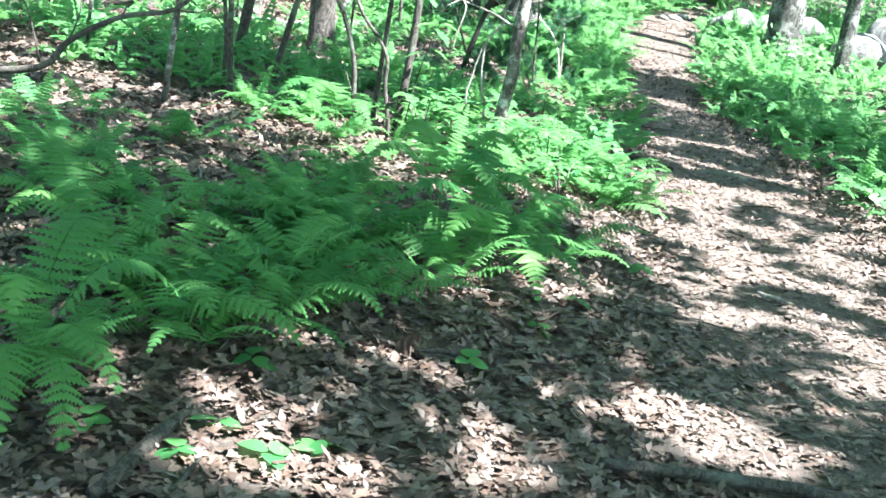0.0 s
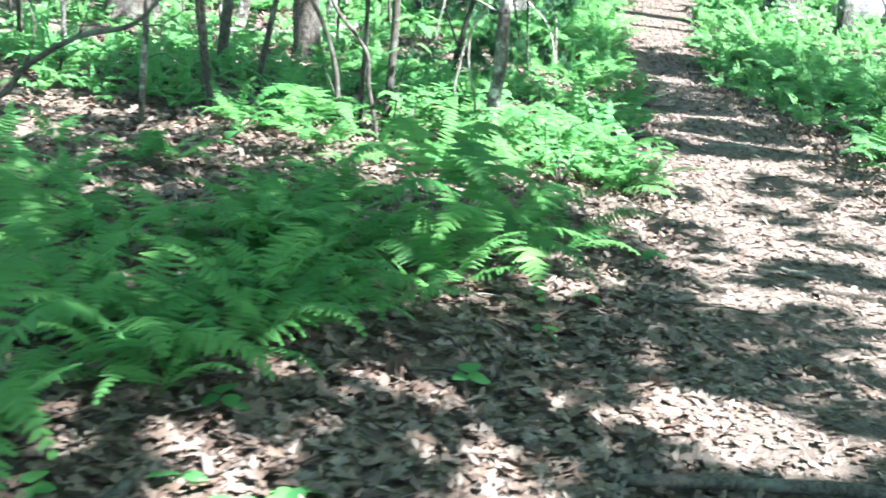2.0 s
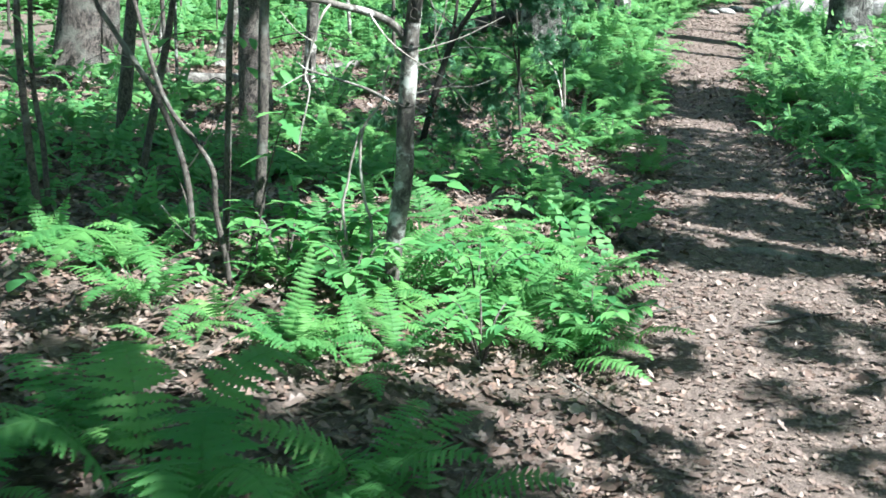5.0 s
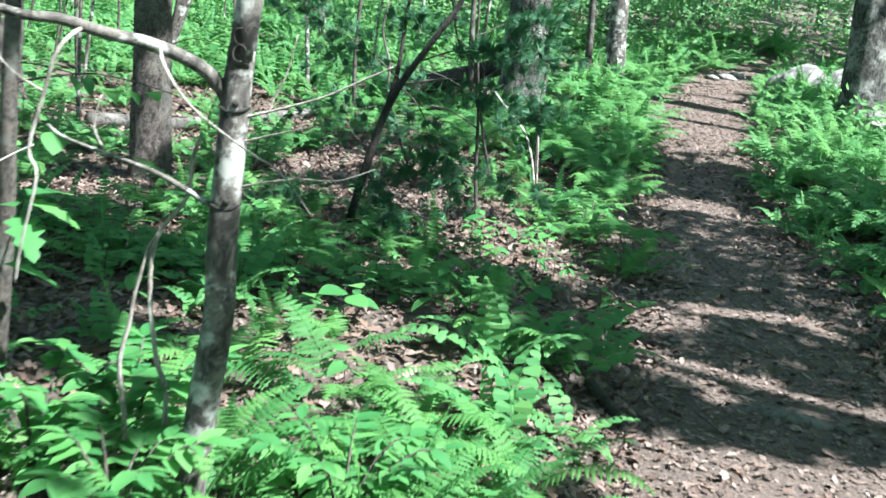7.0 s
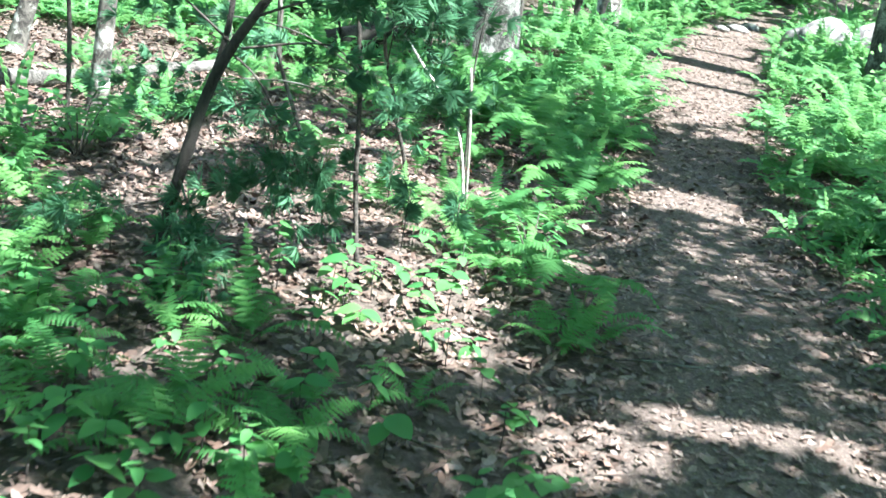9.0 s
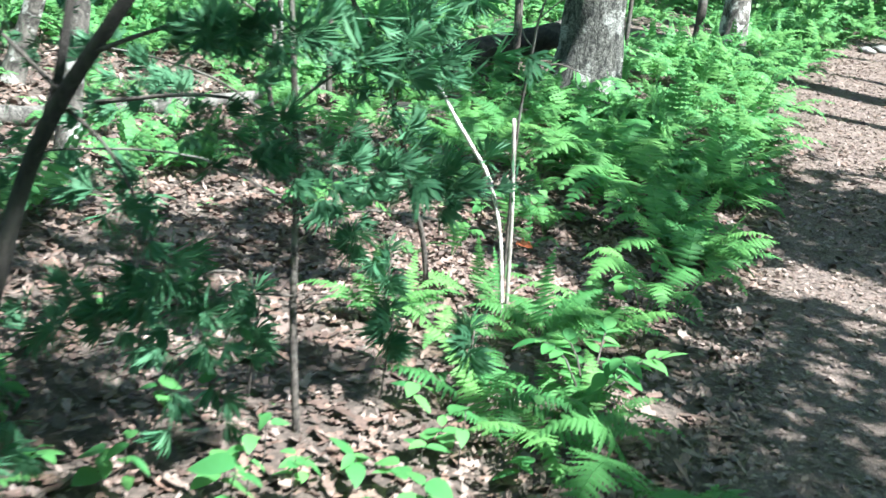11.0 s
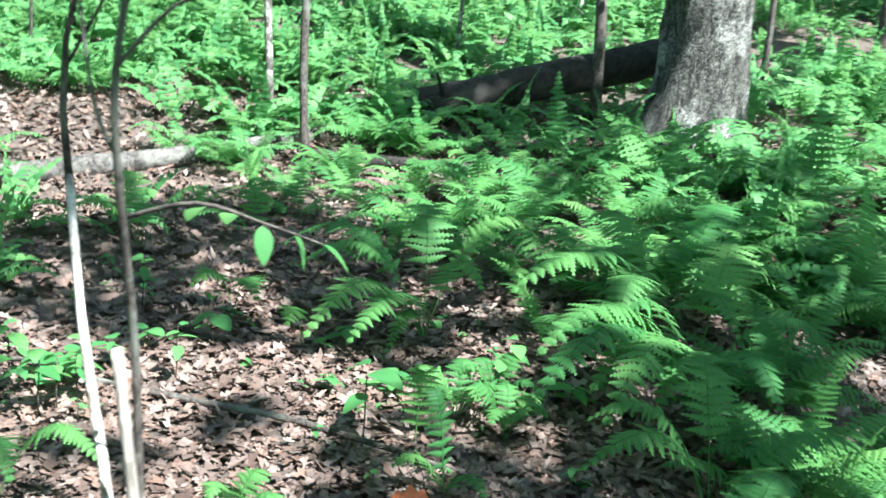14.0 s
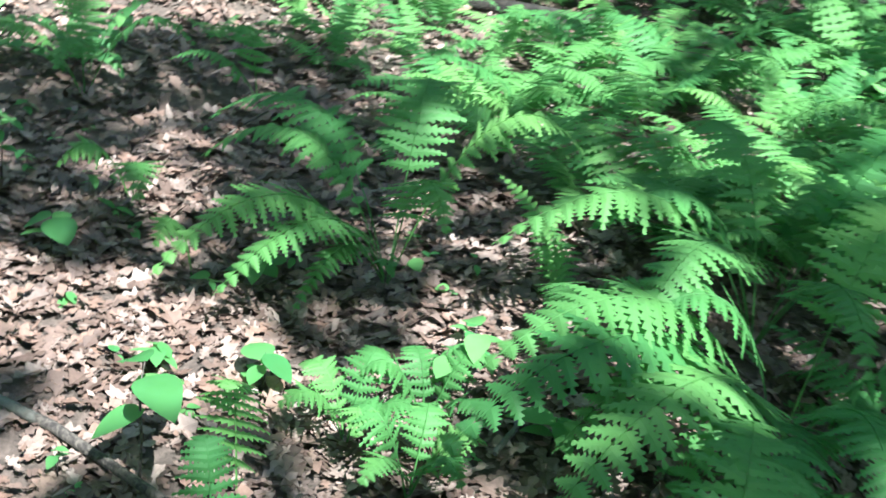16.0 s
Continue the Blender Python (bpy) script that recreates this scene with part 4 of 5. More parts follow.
hr = random.Random(8)
sprig(-0.1, 7.35, hr, 0.36, 9, 0.095, "sunlit green leafy shrub at the foot of a maple")
sprig(-0.3, 7.15, hr, 0.34, 8, 0.095, "sunlit green leafy shrub at the foot of a maple")
sprig(0.05, 6.85, hr, 0.32, 8, 0.09, "sunlit green leafy shrub at the foot of a maple")
sprig(0.62, 6.62, hr, 0.28, 7, 0.08, "sunlit green leafy shrub at the edge of litter")
sprig(0.55, 7.25, hr, 0.34, 8, 0.085, "sunlit green leafy shrub among ferns")
sprig(1.05, 7.0, hr, 0.30, 7, 0.085, "sunlit green leafy shrub beside the trail")
sprig(-1.3, 12.9, hr, 0.4, 6, 0.10, "green leafy shrub in half shade")
sprig(1.35, 12.6, hr, 0.3, 5, 0.10, "green leafy shrub beside the trail")
seedling(0.50, 14.82, hr, 0.28, 4, 0.125, 1, "seedling with three large drooping green leaves")
seedling(0.42, 15.2, hr, 0.12, 4, 0.075, 3, "small seedling with round green leaves")
seedling(0.23, 8.79, hr, 0.22, 3, 0.13, 3, "seedling with pale broad heart-shaped leaves in sunlight")
seedling(0.12, 8.7, hr, 0.18, 3, 0.12, 3, "seedling with pale broad heart-shaped leaves in sunlight")
for x, y in ((-0.47, 2.86), (-0.18, 2.47), (-0.45, 2.48), (-0.31, 2.37), (-0.52, 2.3), (-0.75, 2.35), (0.15, 3.3), (0.4, 3.9), (0.6, 4.4), (1.0, 5.3)):
    seedling(x, y, hr, hr.uniform(0.04, 0.08), 3, 0.075, 3, "tiny seedling with round green leaves on litter")
for cx, cy, rx, ry, n in ((-0.34, 14.45, 0.2, 0.12, 6), (-0.5, 15.0, 0.5, 0.4, 7), (0.3, 9.8, 1.2, 0.9, 46), (-0.3, 9.3, 1.0, 0.6, 36), (-1.0, 10.0, 0.8, 0.8, 24), (0.1, 11.0, 0.7, 0.5, 14), (-0.5, 11.8, 0.8, 0.7, 8), (0.9, 11.2, 0.5, 0.4, 9), (0.9, 7.7, 0.6, 0.8, 14), (1.2, 10.8, 0.4, 0.7, 8), (-0.5, 10.6, 0.9, 0.6, 10), (1.5, 14.2, 0.3, 0.9, 6), (0.3, 15.4, 0.7, 0.5, 6),
                          (3.1, 6.2, 0.4, 1.6, 16), (3.3, 10.0, 0.4, 1.2, 10), (-2.0, 8.3, 1.2, 1.0, 14), (-0.8, 6.9, 0.9, 0.4, 8), (1.0, 11.9, 0.4, 0.8, 8), (2.9, 4.2, 0.4, 1.0, 8), (1.4, 17.4, 0.6, 1.2, 6)):
    for k in range(n):
        a, q = hr.uniform(0, 6.283), math.sqrt(hr.random())
        x, y = cx + rx * q * math.cos(a), cy + ry * q * math.sin(a)
        if abs(x - float(trail_x(y))) > float(trail_w(y)):
            seedling(x, y, hr, hr.uniform(0.08, 0.24), hr.randint(4, 6), hr.uniform(0.05, 0.105), 4)

for k in range(70):
    x, y = hr.uniform(-1.2, 1.2), hr.uniform(14.2, 17.0)
    seedling(x, y, hr, hr.uniform(0.03, 0.09), hr.randint(2, 4), hr.uniform(0.025, 0.055), 4, "tiny green seedling among dead leaves")


# ---- saplings and the forked maple ----
def grown(kind, base, label, lines, category="tree", group="saplings"):
    """A thing out of crooked lines: (part name, points, first and last radius, material)."""
    x, y, z = base
    ob = empty(kind, x, y, z, label, category, group)
    for k, (name, points, r0, r1, mat) in enumerate(lines):
        fine = []
        P = [Vector(p) - Vector(base) for p in points]
        for i in range(len(P) - 1):
            p0, p1, p2, p3 = P[max(i - 1, 0)], P[i], P[i + 1], P[min(i + 2, len(P) - 1)]
            for j in range(4):
                f = j / 4
                fine.append(0.5 * (2 * p1 + (p2 - p0) * f + (2 * p0 - 5 * p1 + 4 * p2 - p3) * f * f + (3 * p1 - p0 - 3 * p2 + p3) * f ** 3))
        fine.append(P[-1])
        n = len(fine)
        tube(name, fine, [r0 + (r1 - r0) * i / (n - 1) for i in range(n)], mat, ob, 14 if r0 > 0.03 else (8 if r0 > 0.012 else 6), 0.10, k)
    return ob


def up(points, tall, wobble=0.05):
    """Carry a stem on above its seen top."""
    a, b = Vector(points[-2]), Vector(points[-1])
    d = (b - a).normalized()
    out = list(points)
    p = b
    for k in range(3):
        d = (d + Vector((0, 0, 0.5))).normalized()
        p = p + d * (tall / 3) + Vector((wobble * (-1) ** k, wobble, 0))
        out.append(tuple(p))
    return out


gm = gz(0.19, 7.05)
maple = grown("maple_tree", (0.19, 7.05, gm), "slim grey maple with a low limb and dead twigs", [
    ("trunk", up([(0.17, 7.05, gm - 0.05), (0.18, 7.05, 0.54), (0.2, 7.05, 0.76), (0.22, 7.05, 0.98), (0.215, 7.05, 1.18), (0.22, 7.05, 1.43), (0.22, 7.05, 1.52), (0.23, 7.05, 1.65), (0.24, 7.05, 1.77)], 5.5), 0.043, 0.028, M_MAPLE),
    ("limb", [(0.2, 7.05, 1.53), (0.17, 7.04, 1.57), (0.12, 7.0, 1.61), (0.04, 6.95, 1.64), (-0.04, 6.85, 1.66), (-0.12, 6.8, 1.68), (-0.23, 6.75, 1.69), (-0.6, 6.7, 1.8)], 0.021, 0.009, M_MAPLE),
    ("twig", [(0.06, 6.96, 1.64), (0.10, 6.88, 1.60), (0.19, 6.82, 1.52), (0.33, 6.8, 1.44), (0.41, 6.8, 1.4), (0.49, 6.8, 1.31)], 0.0041, 0.0014, M_PALE),
    ("twig", [(0.23, 7.05, 1.48), (0.42, 7.05, 1.55), (0.53, 7.05, 1.61), (0.6, 7.05, 1.65)], 0.0041, 0.0014, M_PALE),
    ("twig", [(0.30, 7.05, 1.50), (0.34, 7.06, 1.60), (0.36, 7.06, 1.70)], 0.0027, 0.0014, M_PALE),
    ("twig", [(0.23, 7.05, 1.42), (0.34, 7.02, 1.46), (0.43, 7.0, 1.49)], 0.0027, 0.0014, M_PALE),
    ("twig", [(0.23, 7.05, 1.31), (0.38, 7.05, 1.35), (0.49, 7.05, 1.36), (0.58, 7.05, 1.4)], 0.0034, 0.0014, M_PALE),
    ("twig", [(0.38, 7.05, 1.35), (0.42, 7.04, 1.38), (0.44, 7.03, 1.43)], 0.0020, 0.0010, M_PALE),
    ("twig", [(-0.07, 6.83, 1.67), (-0.09, 6.75, 1.62), (-0.12, 6.75, 1.52), (-0.15, 6.75, 1.39), (-0.13, 6.75, 1.33), (-0.16, 6.75, 1.17), (-0.17, 6.75, 1.08)], 0.0054, 0.0028, M_PALE),
    ("twig", [(-0.12, 6.75, 1.52), (-0.18, 6.72, 1.56), (-0.24, 6.7, 1.63)], 0.0034, 0.0014, M_PALE),
    ("twig", [(-0.14, 6.75, 1.40), (-0.19, 6.74, 1.37), (-0.25, 6.72, 1.33)], 0.0027, 0.0014, M_PALE),
    ("branch", [(0.2, 7.05, 1.25), (0.07, 7.05, 1.31), (-0.03, 7.05, 1.34), (-0.2, 7.05, 1.38), (-0.25, 7.05, 1.41)], 0.009, 0.003, M_MAPLE),
    ("twig", [(-0.1, 7.05, 1.36), (-0.13, 7.05, 1.42), (-0.11, 7.04, 1.5)], 0.0027, 0.0014, M_PALE),
    ("dead_stem", [(0.13, 7.08, 1.42), (0.11, 7.1, 1.36), (0.1, 7.1, 1.26), (0.03, 7.1, 1.15), (0.02, 7.1, 1.0), (0.05, 7.1, 0.82), (0.08, 7.1, 0.72), (0.09, 7.1, 0.36)], 0.0054, 0.0084, M_PALE),
    ("dead_stem", [(0.03, 7.1, 1.15), (0.01, 7.1, 1.12), (-0.02, 7.1, 0.99), (-0.03, 7.1, 0.91), (-0.05, 7.1, 0.8), (-0.03, 7.1, 0.66), (0.0, 7.1, 0.37)], 0.0041, 0.0077, M_PALE),
])
# old marks and knots in the maple's bark
for z, cx in ((1.505, 0.031), (1.265, 0.026)):
    ring = [(cx + 0.037 * math.cos(a), 0.037 * math.sin(a), z - gm + 0.006 * math.sin(2 * a + z)) for a in np.linspace(0, 2 * math.pi, 22)]
    tube("bark_collar", ring, [0.0035 + 0.0015 * math.sin(5 * k) for k in range(22)], M_LOG_SHADE, maple, 6)
    tube("knot", [(cx + 0.012, -0.034, z - gm + 0.014), (cx + 0.013, -0.041, z - gm + 0.016), (cx + 0.013, -0.043, z - gm + 0.017)], [0.009, 0.007, 0.002], M_LOG_SHADE, maple, 8, 0.2)
for z, s in ((1.68, 1), (1.64, -1)):
    tube("bark_mark", [(0.045 + 0.016 * math.cos(a), -0.040 - 0.004 * math.sin(a) * s, z - gm + 0.02 * math.sin(a)) for a in np.linspace(0.3, 5.2, 12)], [0.0026] * 12, M_LOG_SHADE, maple, 5)


def sapling(points, r0, label, mat=M_STEM, tall=3.0, twigs=(), r1=None):
    x, y, _ = points[0]
    g = gz(x, y)
    pts_ = up([(x, y, g - 0.04)] + [p for p in points if p[2] > g + 0.05], tall) if tall else [(x, y, g - 0.04)] + [p for p in points if p[2] > g + 0.05]
    twigs = list(twigs)
    r = random.Random(int(x * 100) + int(y * 10))
    leafy = []
    for k in range(4 if tall > 1 else 0):
        i = r.randrange(1, len(pts_) - 2)
        f = r.random()
        c = Vector(pts_[i]).lerp(Vector(pts_[i + 1]), f)
        a, long = r.uniform(0, 6.283), r.uniform(0.2, 0.5)
        tip = c + Vector((math.cos(a) * long, math.sin(a) * long, r.uniform(-0.05, 0.3)))
        twigs.append([tuple(c), tuple(c.lerp(tip, 0.5) + Vector((0, 0, 0.04))), tuple(tip)])
        if c.z > g + 0.5:
            leafy.append((tip, a))
    ob = grown("sapling", (x, y, g), label, [("stem", pts_, r0, r1 or r0 * 0.5, mat)] + [("twig", t, 0.004, 0.0015, M_STEM) for t in twigs])
    for tip, a in leafy:
        for k in range(r.randint(2, 5)):
            c = tip - Vector((x, y, g)) - Vector((math.cos(a), math.sin(a), 0)) * 0.06 * k
            sz = r.uniform(0.05, 0.1)
            shared("leaf", LEAVES[r.randrange(4)], ob, Matrix.Translation(c) @ pose(0, 0, 0, r.uniform(-40, 10), r.uniform(-20, 20), math.degrees(a) - 90 + (60 if k % 2 else -60)) @ Matrix.Diagonal((sz, sz, sz, 1)))
    return ob


sapling([(-0.71, 7.3, 0.37), (-0.78, 7.3, 0.57), (-0.82, 7.3, 0.86), (-0.94, 7.3, 1.17), (-1.17, 7.3, 1.51), (-1.25, 7.3, 1.67)], 0.018, "crooked sapling stem with dark bark", M_STEM, 2.5,
        [[(-0.72, 7.3, 0.5), (-0.82, 7.25, 0.6), (-0.9, 7.2, 0.72)], [(-0.82, 7.3, 0.86), (-0.70, 7.28, 1.05), (-0.66, 7.2, 1.2)]])
sapling([(-0.48, 7.25, 0.47), (-0.45, 7.25, 1.03), (-0.45, 7.25, 1.7)], 0.028, "straight dark sapling stem")
sapling([(-0.65, 7.36, 0.4), (-0.64, 7.36, 1.0), (-0.63, 7.36, 1.7)], 0.018, "thin straight dark sapling stem", tall=2.5)
sapling([(-2.01, 7.15, 0.41), (-1.98, 7.15, 1.02), (-1.95, 7.15, 1.65)], 0.022, "thin pale sapling with bare side twigs", M_MAPLE, 2.5,
        [[(-1.98, 7.15, 1.02), (-2.1, 7.1, 1.12), (-2.2, 7.05, 1.1)], [(-1.97, 7.15, 1.2), (-1.82, 7.12, 1.28), (-1.7, 7.1, 1.22), (-1.62, 7.1, 1.1)], [(-1.99, 7.15, 0.8), (-1.85, 7.1, 0.86), (-1.75, 7.1, 0.78)], [(-1.97, 7.15, 1.4), (-2.15, 7.1, 1.5), (-2.3, 7.1, 1.46)]])
sapling([(-1.68, 7.65, 0.39), (-1.74, 7.65, 0.9), (-1.77, 7.65, 1.32), (-1.77, 7.65, 1.64)], 0.022, "thin dark sapling stem", tall=2.5)
sapling([(-1.66, 8.9, 0.44), (-1.56, 8.9, 0.92), (-1.46, 8.9, 1.43), (-1.43, 8.9, 1.64)], 0.027, "leaning dark sapling stem", tall=3)
sapling([(-0.49, 6.92, 0.39), (-0.51, 6.92, 0.56), (-0.56, 6.92, 0.78), (-0.57, 6.92, 0.94), (-0.64, 6.92, 1.06), (-0.8, 6.95, 1.25)], 0.015, "crooked dark sapling stem", M_STEM, 1.5)
sapling([(-2.17, 9.88, 0.44), (-2.12, 9.88, 1.0), (-2.07, 9.88, 1.5)], 0.05, "dark young tree stem", M_STEM, 5)
sapling([(-1.84, 8.06, 0.42), (-1.86, 8.06, 0.8), (-1.91, 8.06, 1.2)], 0.018, "thin dark sapling stem", tall=2.5)
sapling([(-0.2, 19.7, 0.73), (-0.24, 19.7, 1.3), (-0.29, 19.7, 1.95)], 0.045, "dark thin trunk beside a fallen log", M_STEM, 5, [[(-0.22, 19.68, 1.0), (-0.05, 19.6, 0.98), (0.05, 19.6, 0.93)]])
birch_ob = sapling([(0.93, 13.2, 0.43), (0.86, 13.25, 0.75), (0.77, 13.32, 0.97), (0.64, 13.43, 1.1), (0.54, 13.52, 1.19), (0.376, 13.68, 1.35)], 0.009, "pale leaning birch stick with peeling bark", M_BIRCH, 0, r1=0.008)
sapling([(0.93, 13.28, 0.43), (0.89, 13.26, 0.85), (0.843, 13.243, 1.251)], 0.0095, "pale upright dead stick", M_PALE, 0, r1=0.008)
stem_ob = sapling([(0.9, 13.32, 0.43), (0.875, 13.28, 0.85), (0.86, 13.26, 1.25), (0.884, 13.18, 1.54), (0.90, 13.16, 1.69), (0.96, 13.15, 1.93)], 0.007, "thin dark twiggy stem with a few pale leaves", M_STEM, 0.6,
        [[(0.884, 13.18, 1.54), (0.83, 13.2, 1.6), (0.80, 13.2, 1.75)], [(0.9, 13.16, 1.66), (0.98, 13.16, 1.74), (1.06, 13.16, 1.76)], [(0.87, 13.22, 1.45), (0.98, 13.22, 1.49), (1.06, 13.26, 1.47), (1.13, 13.29, 1.45)]])
for x, y, z, a, tip in ((0.985, 13.225, 1.485, 60, 25), (1.06, 13.25, 1.47, -130, 60), (1.09, 13.28, 1.46, -70, 60), (1.13, 13.29, 1.45, -60, 35), (1.02, 13.24, 1.48, 40, 20), (0.84, 13.15, 1.79, 70, 10), (0.87, 13.13, 1.80, -90, 15), (0.9, 13.13, 1.78, -40, 20), (0.85, 13.13, 1.77, -150, 25)):
    shared("leaf", LEAVES[0], stem_ob, Matrix.Translation(Vector((x - 0.9, y - 13.32, z - gz(0.9, 13.32)))) @ pose(0, 0, 0, -tip, 0, a) @ Matrix.Diagonal((0.052, 0.052, 0.052, 1)))
# dark top of the birch stick
top = Vector((0.376 - 0.93, 13.68 - 13.2, 1.35 - gz(0.93, 13.2)))
tube("dead_top", [top + Vector(p) for p in ((0, 0, -0.01), (-0.035, 0.02, 0.12), (-0.03, 0.02, 0.25), (0.03, 0.0, 0.42), (0.05, 0.02, 0.7))], [0.008, 0.007, 0.006, 0.004, 0.002], M_STEM, birch_ob, 7, 0.1)
tube("twig", [top + Vector(p) for p in ((-0.03, 0.02, 0.2), (0.05, 0.0, 0.30), (0.12, 0.0, 0.42))], [0.004, 0.003, 0.002], M_STEM, birch_ob, 6, 0.1)
sapling([(0.55, 13.42, 0.42), (0.51, 13.38, 0.65), (0.459, 13.32, 0.83), (0.41, 13.25, 1.05), (0.356, 13.17, 1.26), (0.35, 13.05, 1.39), (0.27, 13.05, 1.52), (0.17, 13.05, 1.66)], 0.0135, "bent dark leaning stem above ferns", M_STEM, 1.0,
        [[(0.37, 13.18, 1.22), (0.4, 13.05, 1.44), (0.35, 13.05, 1.61), (0.31, 13.05, 1.75)]])
sapling([(-0.14, 13.9, 0.41), (-0.31, 13.9, 0.75), (-0.45, 13.9, 1.1)], 0.016, "dark leaning stem above dead leaves", M_STEM, 0.8)
xr = random.Random(3)
for k in range(60):
    x, y = xr.uniform(-9, 1.0), xr.uniform(8.8, 24)
    if not in_view(x, y) or (x > -1.2 and y < 21) or (-2.6 < x and y < 11.5):
        continue
    g = gz(x, y)
    lx = xr.uniform(-0.14, 0.2)
    sapling([(x, y, g), (x + lx * 0.7 + xr.uniform(-0.04, 0.04), y, g + 0.7), (x + lx * 1.5, y, g + 1.5)], xr.uniform(0.012, 0.03), "thin bare sapling in the undergrowth", xr.choice((M_STEM, M_STEM, M_MAPLE)), 3)


# ---- young pines ----
def tuft_mesh(seed, n=36):
    r = np.random.default_rng(seed)
    d = r.normal(0, 0.62, (n, 3)) + np.array([0, 0.95, -0.1])
    d /= np.linalg.norm(d, axis=1)[:, None]
    L = r.uniform(0.7, 1.0, n)[:, None]
    b = np.cross(d, r.normal(0, 1, (n, 3)))
    b /= np.linalg.norm(b, axis=1)[:, None]
    w = 0.0045
    P0 = d * 0.05 + r.normal(0, 0.05, (n, 3))
    mid = P0 + d * L * 0.55
    tip = P0 + d * L + np.array([0, 0, -0.22]) * L
    V = np.stack([P0, mid - b * w, tip, mid + b * w], 1).reshape(-1, 3)
    i = np.arange(n) * 4
    F = np.concatenate([np.stack([i, i + 1, i + 2], 1), np.stack([i, i + 2, i + 3], 1)])
    me = bpy.data.meshes.new("needle_tuft")
    me.from_pydata(V.tolist(), [], F.tolist())
    me.materials.append(M_NEEDLE)
    me.update()
    return me


TUFTS = [tuft_mesh(k) for k in range(4)]


def needles(ob, base, lines, r, gap=0.05, size=0.11, start=0.3):
    for line in lines:
        P = [Vector(p) - Vector(base) for p in line]
        total = sum((P[i + 1] - P[i]).length for i in range(len(P) - 1))
        run, seen = 0.0, 0.0
        for i in range(len(P) - 1):
            seg = P[i + 1] - P[i]
            k = max(1, int(seg.length / gap))
            for j in range(k + 1):
                run = (seen + seg.length * j / k) / total
                if run < start:
                    continue
                c = P[i] + seg * (j / k)
                turn = seg.to_track_quat("Y", "Z").to_matrix().to_4x4()
                s = size * r.uniform(0.75, 1.2)
                shared("needle_tuft", r.choice(TUFTS), ob, Matrix.Translation(c) @ turn @ pose(0, 0, 0, r.uniform(-40, 40), r.uniform(0, 360), r.uniform(-40, 40)) @ Matrix.Diagonal((s, s, s, 1)))
        seen += seg.length


def bough_lines(origin, way, r, n=4, length=0.5):
    """Side shoots from a point, fanned about a way."""
    out = []
    o, w = Vector(origin), Vector(way).normalized()
    for k in range(n):
        d = (w + Vector((r.uniform(-0.7, 0.7), r.uniform(-0.7, 0.7), r.uniform(-0.35, 0.35)))).normalized()
        p1 = o + d * length * r.uniform(0.6, 1.0)
        out.append([tuple(o), tuple(o.lerp(p1, 0.5) + Vector((0, 0, 0.03))), tuple(p1)])
    return out


pr = random.Random(17)
base = (-0.22, 11.3, gz(-0.22, 11.3))
main = [(-0.22, 11.3, base[2] - 0.03), (-0.21, 11.3, 0.51), (-0.1, 11.3, 1.02), (0.0, 11.3, 1.32), (0.2, 11.3, 1.66), (0.34, 11.3, 1.9), (0.45, 11.3, 2.3)]
second = [(-0.1, 11.32, 1.05), (-0.02, 11.36, 1.4), (0.0, 11.4, 1.8), (0.05, 11.4, 2.2)]
sides = [[(0.01, 11.35, 1.38), (-0.25, 11.35, 1.56), (-0.46, 11.35, 1.65)], [(-0.03, 11.4, 1.35), (0.14, 11.4, 1.22), (0.33, 11.4, 0.88)], [(0.01, 11.5, 1.35), (0.38, 11.5, 1.42), (0.56, 11.5, 1.28)],
         [(-0.15, 11.3, 0.8), (-0.05, 11.15, 0.72), (0.02, 11.0, 0.66)], [(-0.18, 11.3, 0.7), (-0.35, 11.2, 0.66), (-0.5, 11.1, 0.6)], [(0.1, 11.3, 1.5), (0.4, 11.2, 1.62), (0.62, 11.15, 1.6)]]
# trunk and fork take the near-black log colour to stand in for shade
pine = grown("young_pine", base, "leaning young pine with drooping needles, trunk coloured dark as shade", [("trunk", main, 0.030, 0.014, M_LOG_SHADE), ("branch", second, 0.018, 0.006, M_LOG_SHADE)] + [("branch", s_, 0.007, 0.002, M_STEM) for s_ in sides], group="young pines")
shoots = [q for s_ in sides for f in (0.35, 0.7, 1.0) for q in bough_lines(Vector(s_[0]).lerp(Vector(s_[-1]), f), Vector(s_[-1]) - Vector(s_[0]), pr, 5, 0.40)]
needles(pine, base, shoots, pr, 0.085, 0.08, 0.15)

base = (0.57, 11.75, gz(0.57, 11.75))
main = [(0.57, 11.75, base[2] - 0.03), (0.52, 11.75, 0.8), (0.49, 11.75, 1.2), (0.45, 11.75, 1.5), (0.42, 11.75, 1.75), (0.4, 11.75, 2.3)]
sides = [[(0.5, 11.75, 1.1), (0.25, 11.65, 1.22), (-0.1, 11.55, 1.2), (-0.35, 11.5, 1.12)], [(0.48, 11.75, 1.3), (0.2, 11.8, 1.42), (-0.15, 11.85, 1.45), (-0.4, 11.9, 1.4)], [(0.47, 11.75, 1.4), (0.62, 11.7, 1.52), (0.75, 11.65, 1.52)],
         [(0.53, 11.75, 0.85), (0.36, 11.62, 0.86), (0.18, 11.5, 0.80)], [(0.45, 11.75, 1.55), (0.3, 11.6, 1.68), (0.15, 11.5, 1.72)], [(0.5, 11.75, 1.0), (0.62, 11.8, 1.1), (0.75, 11.85, 1.12)], [(0.43, 11.75, 1.7), (0.6, 11.85, 1.8), (0.72, 11.9, 1.8)]]
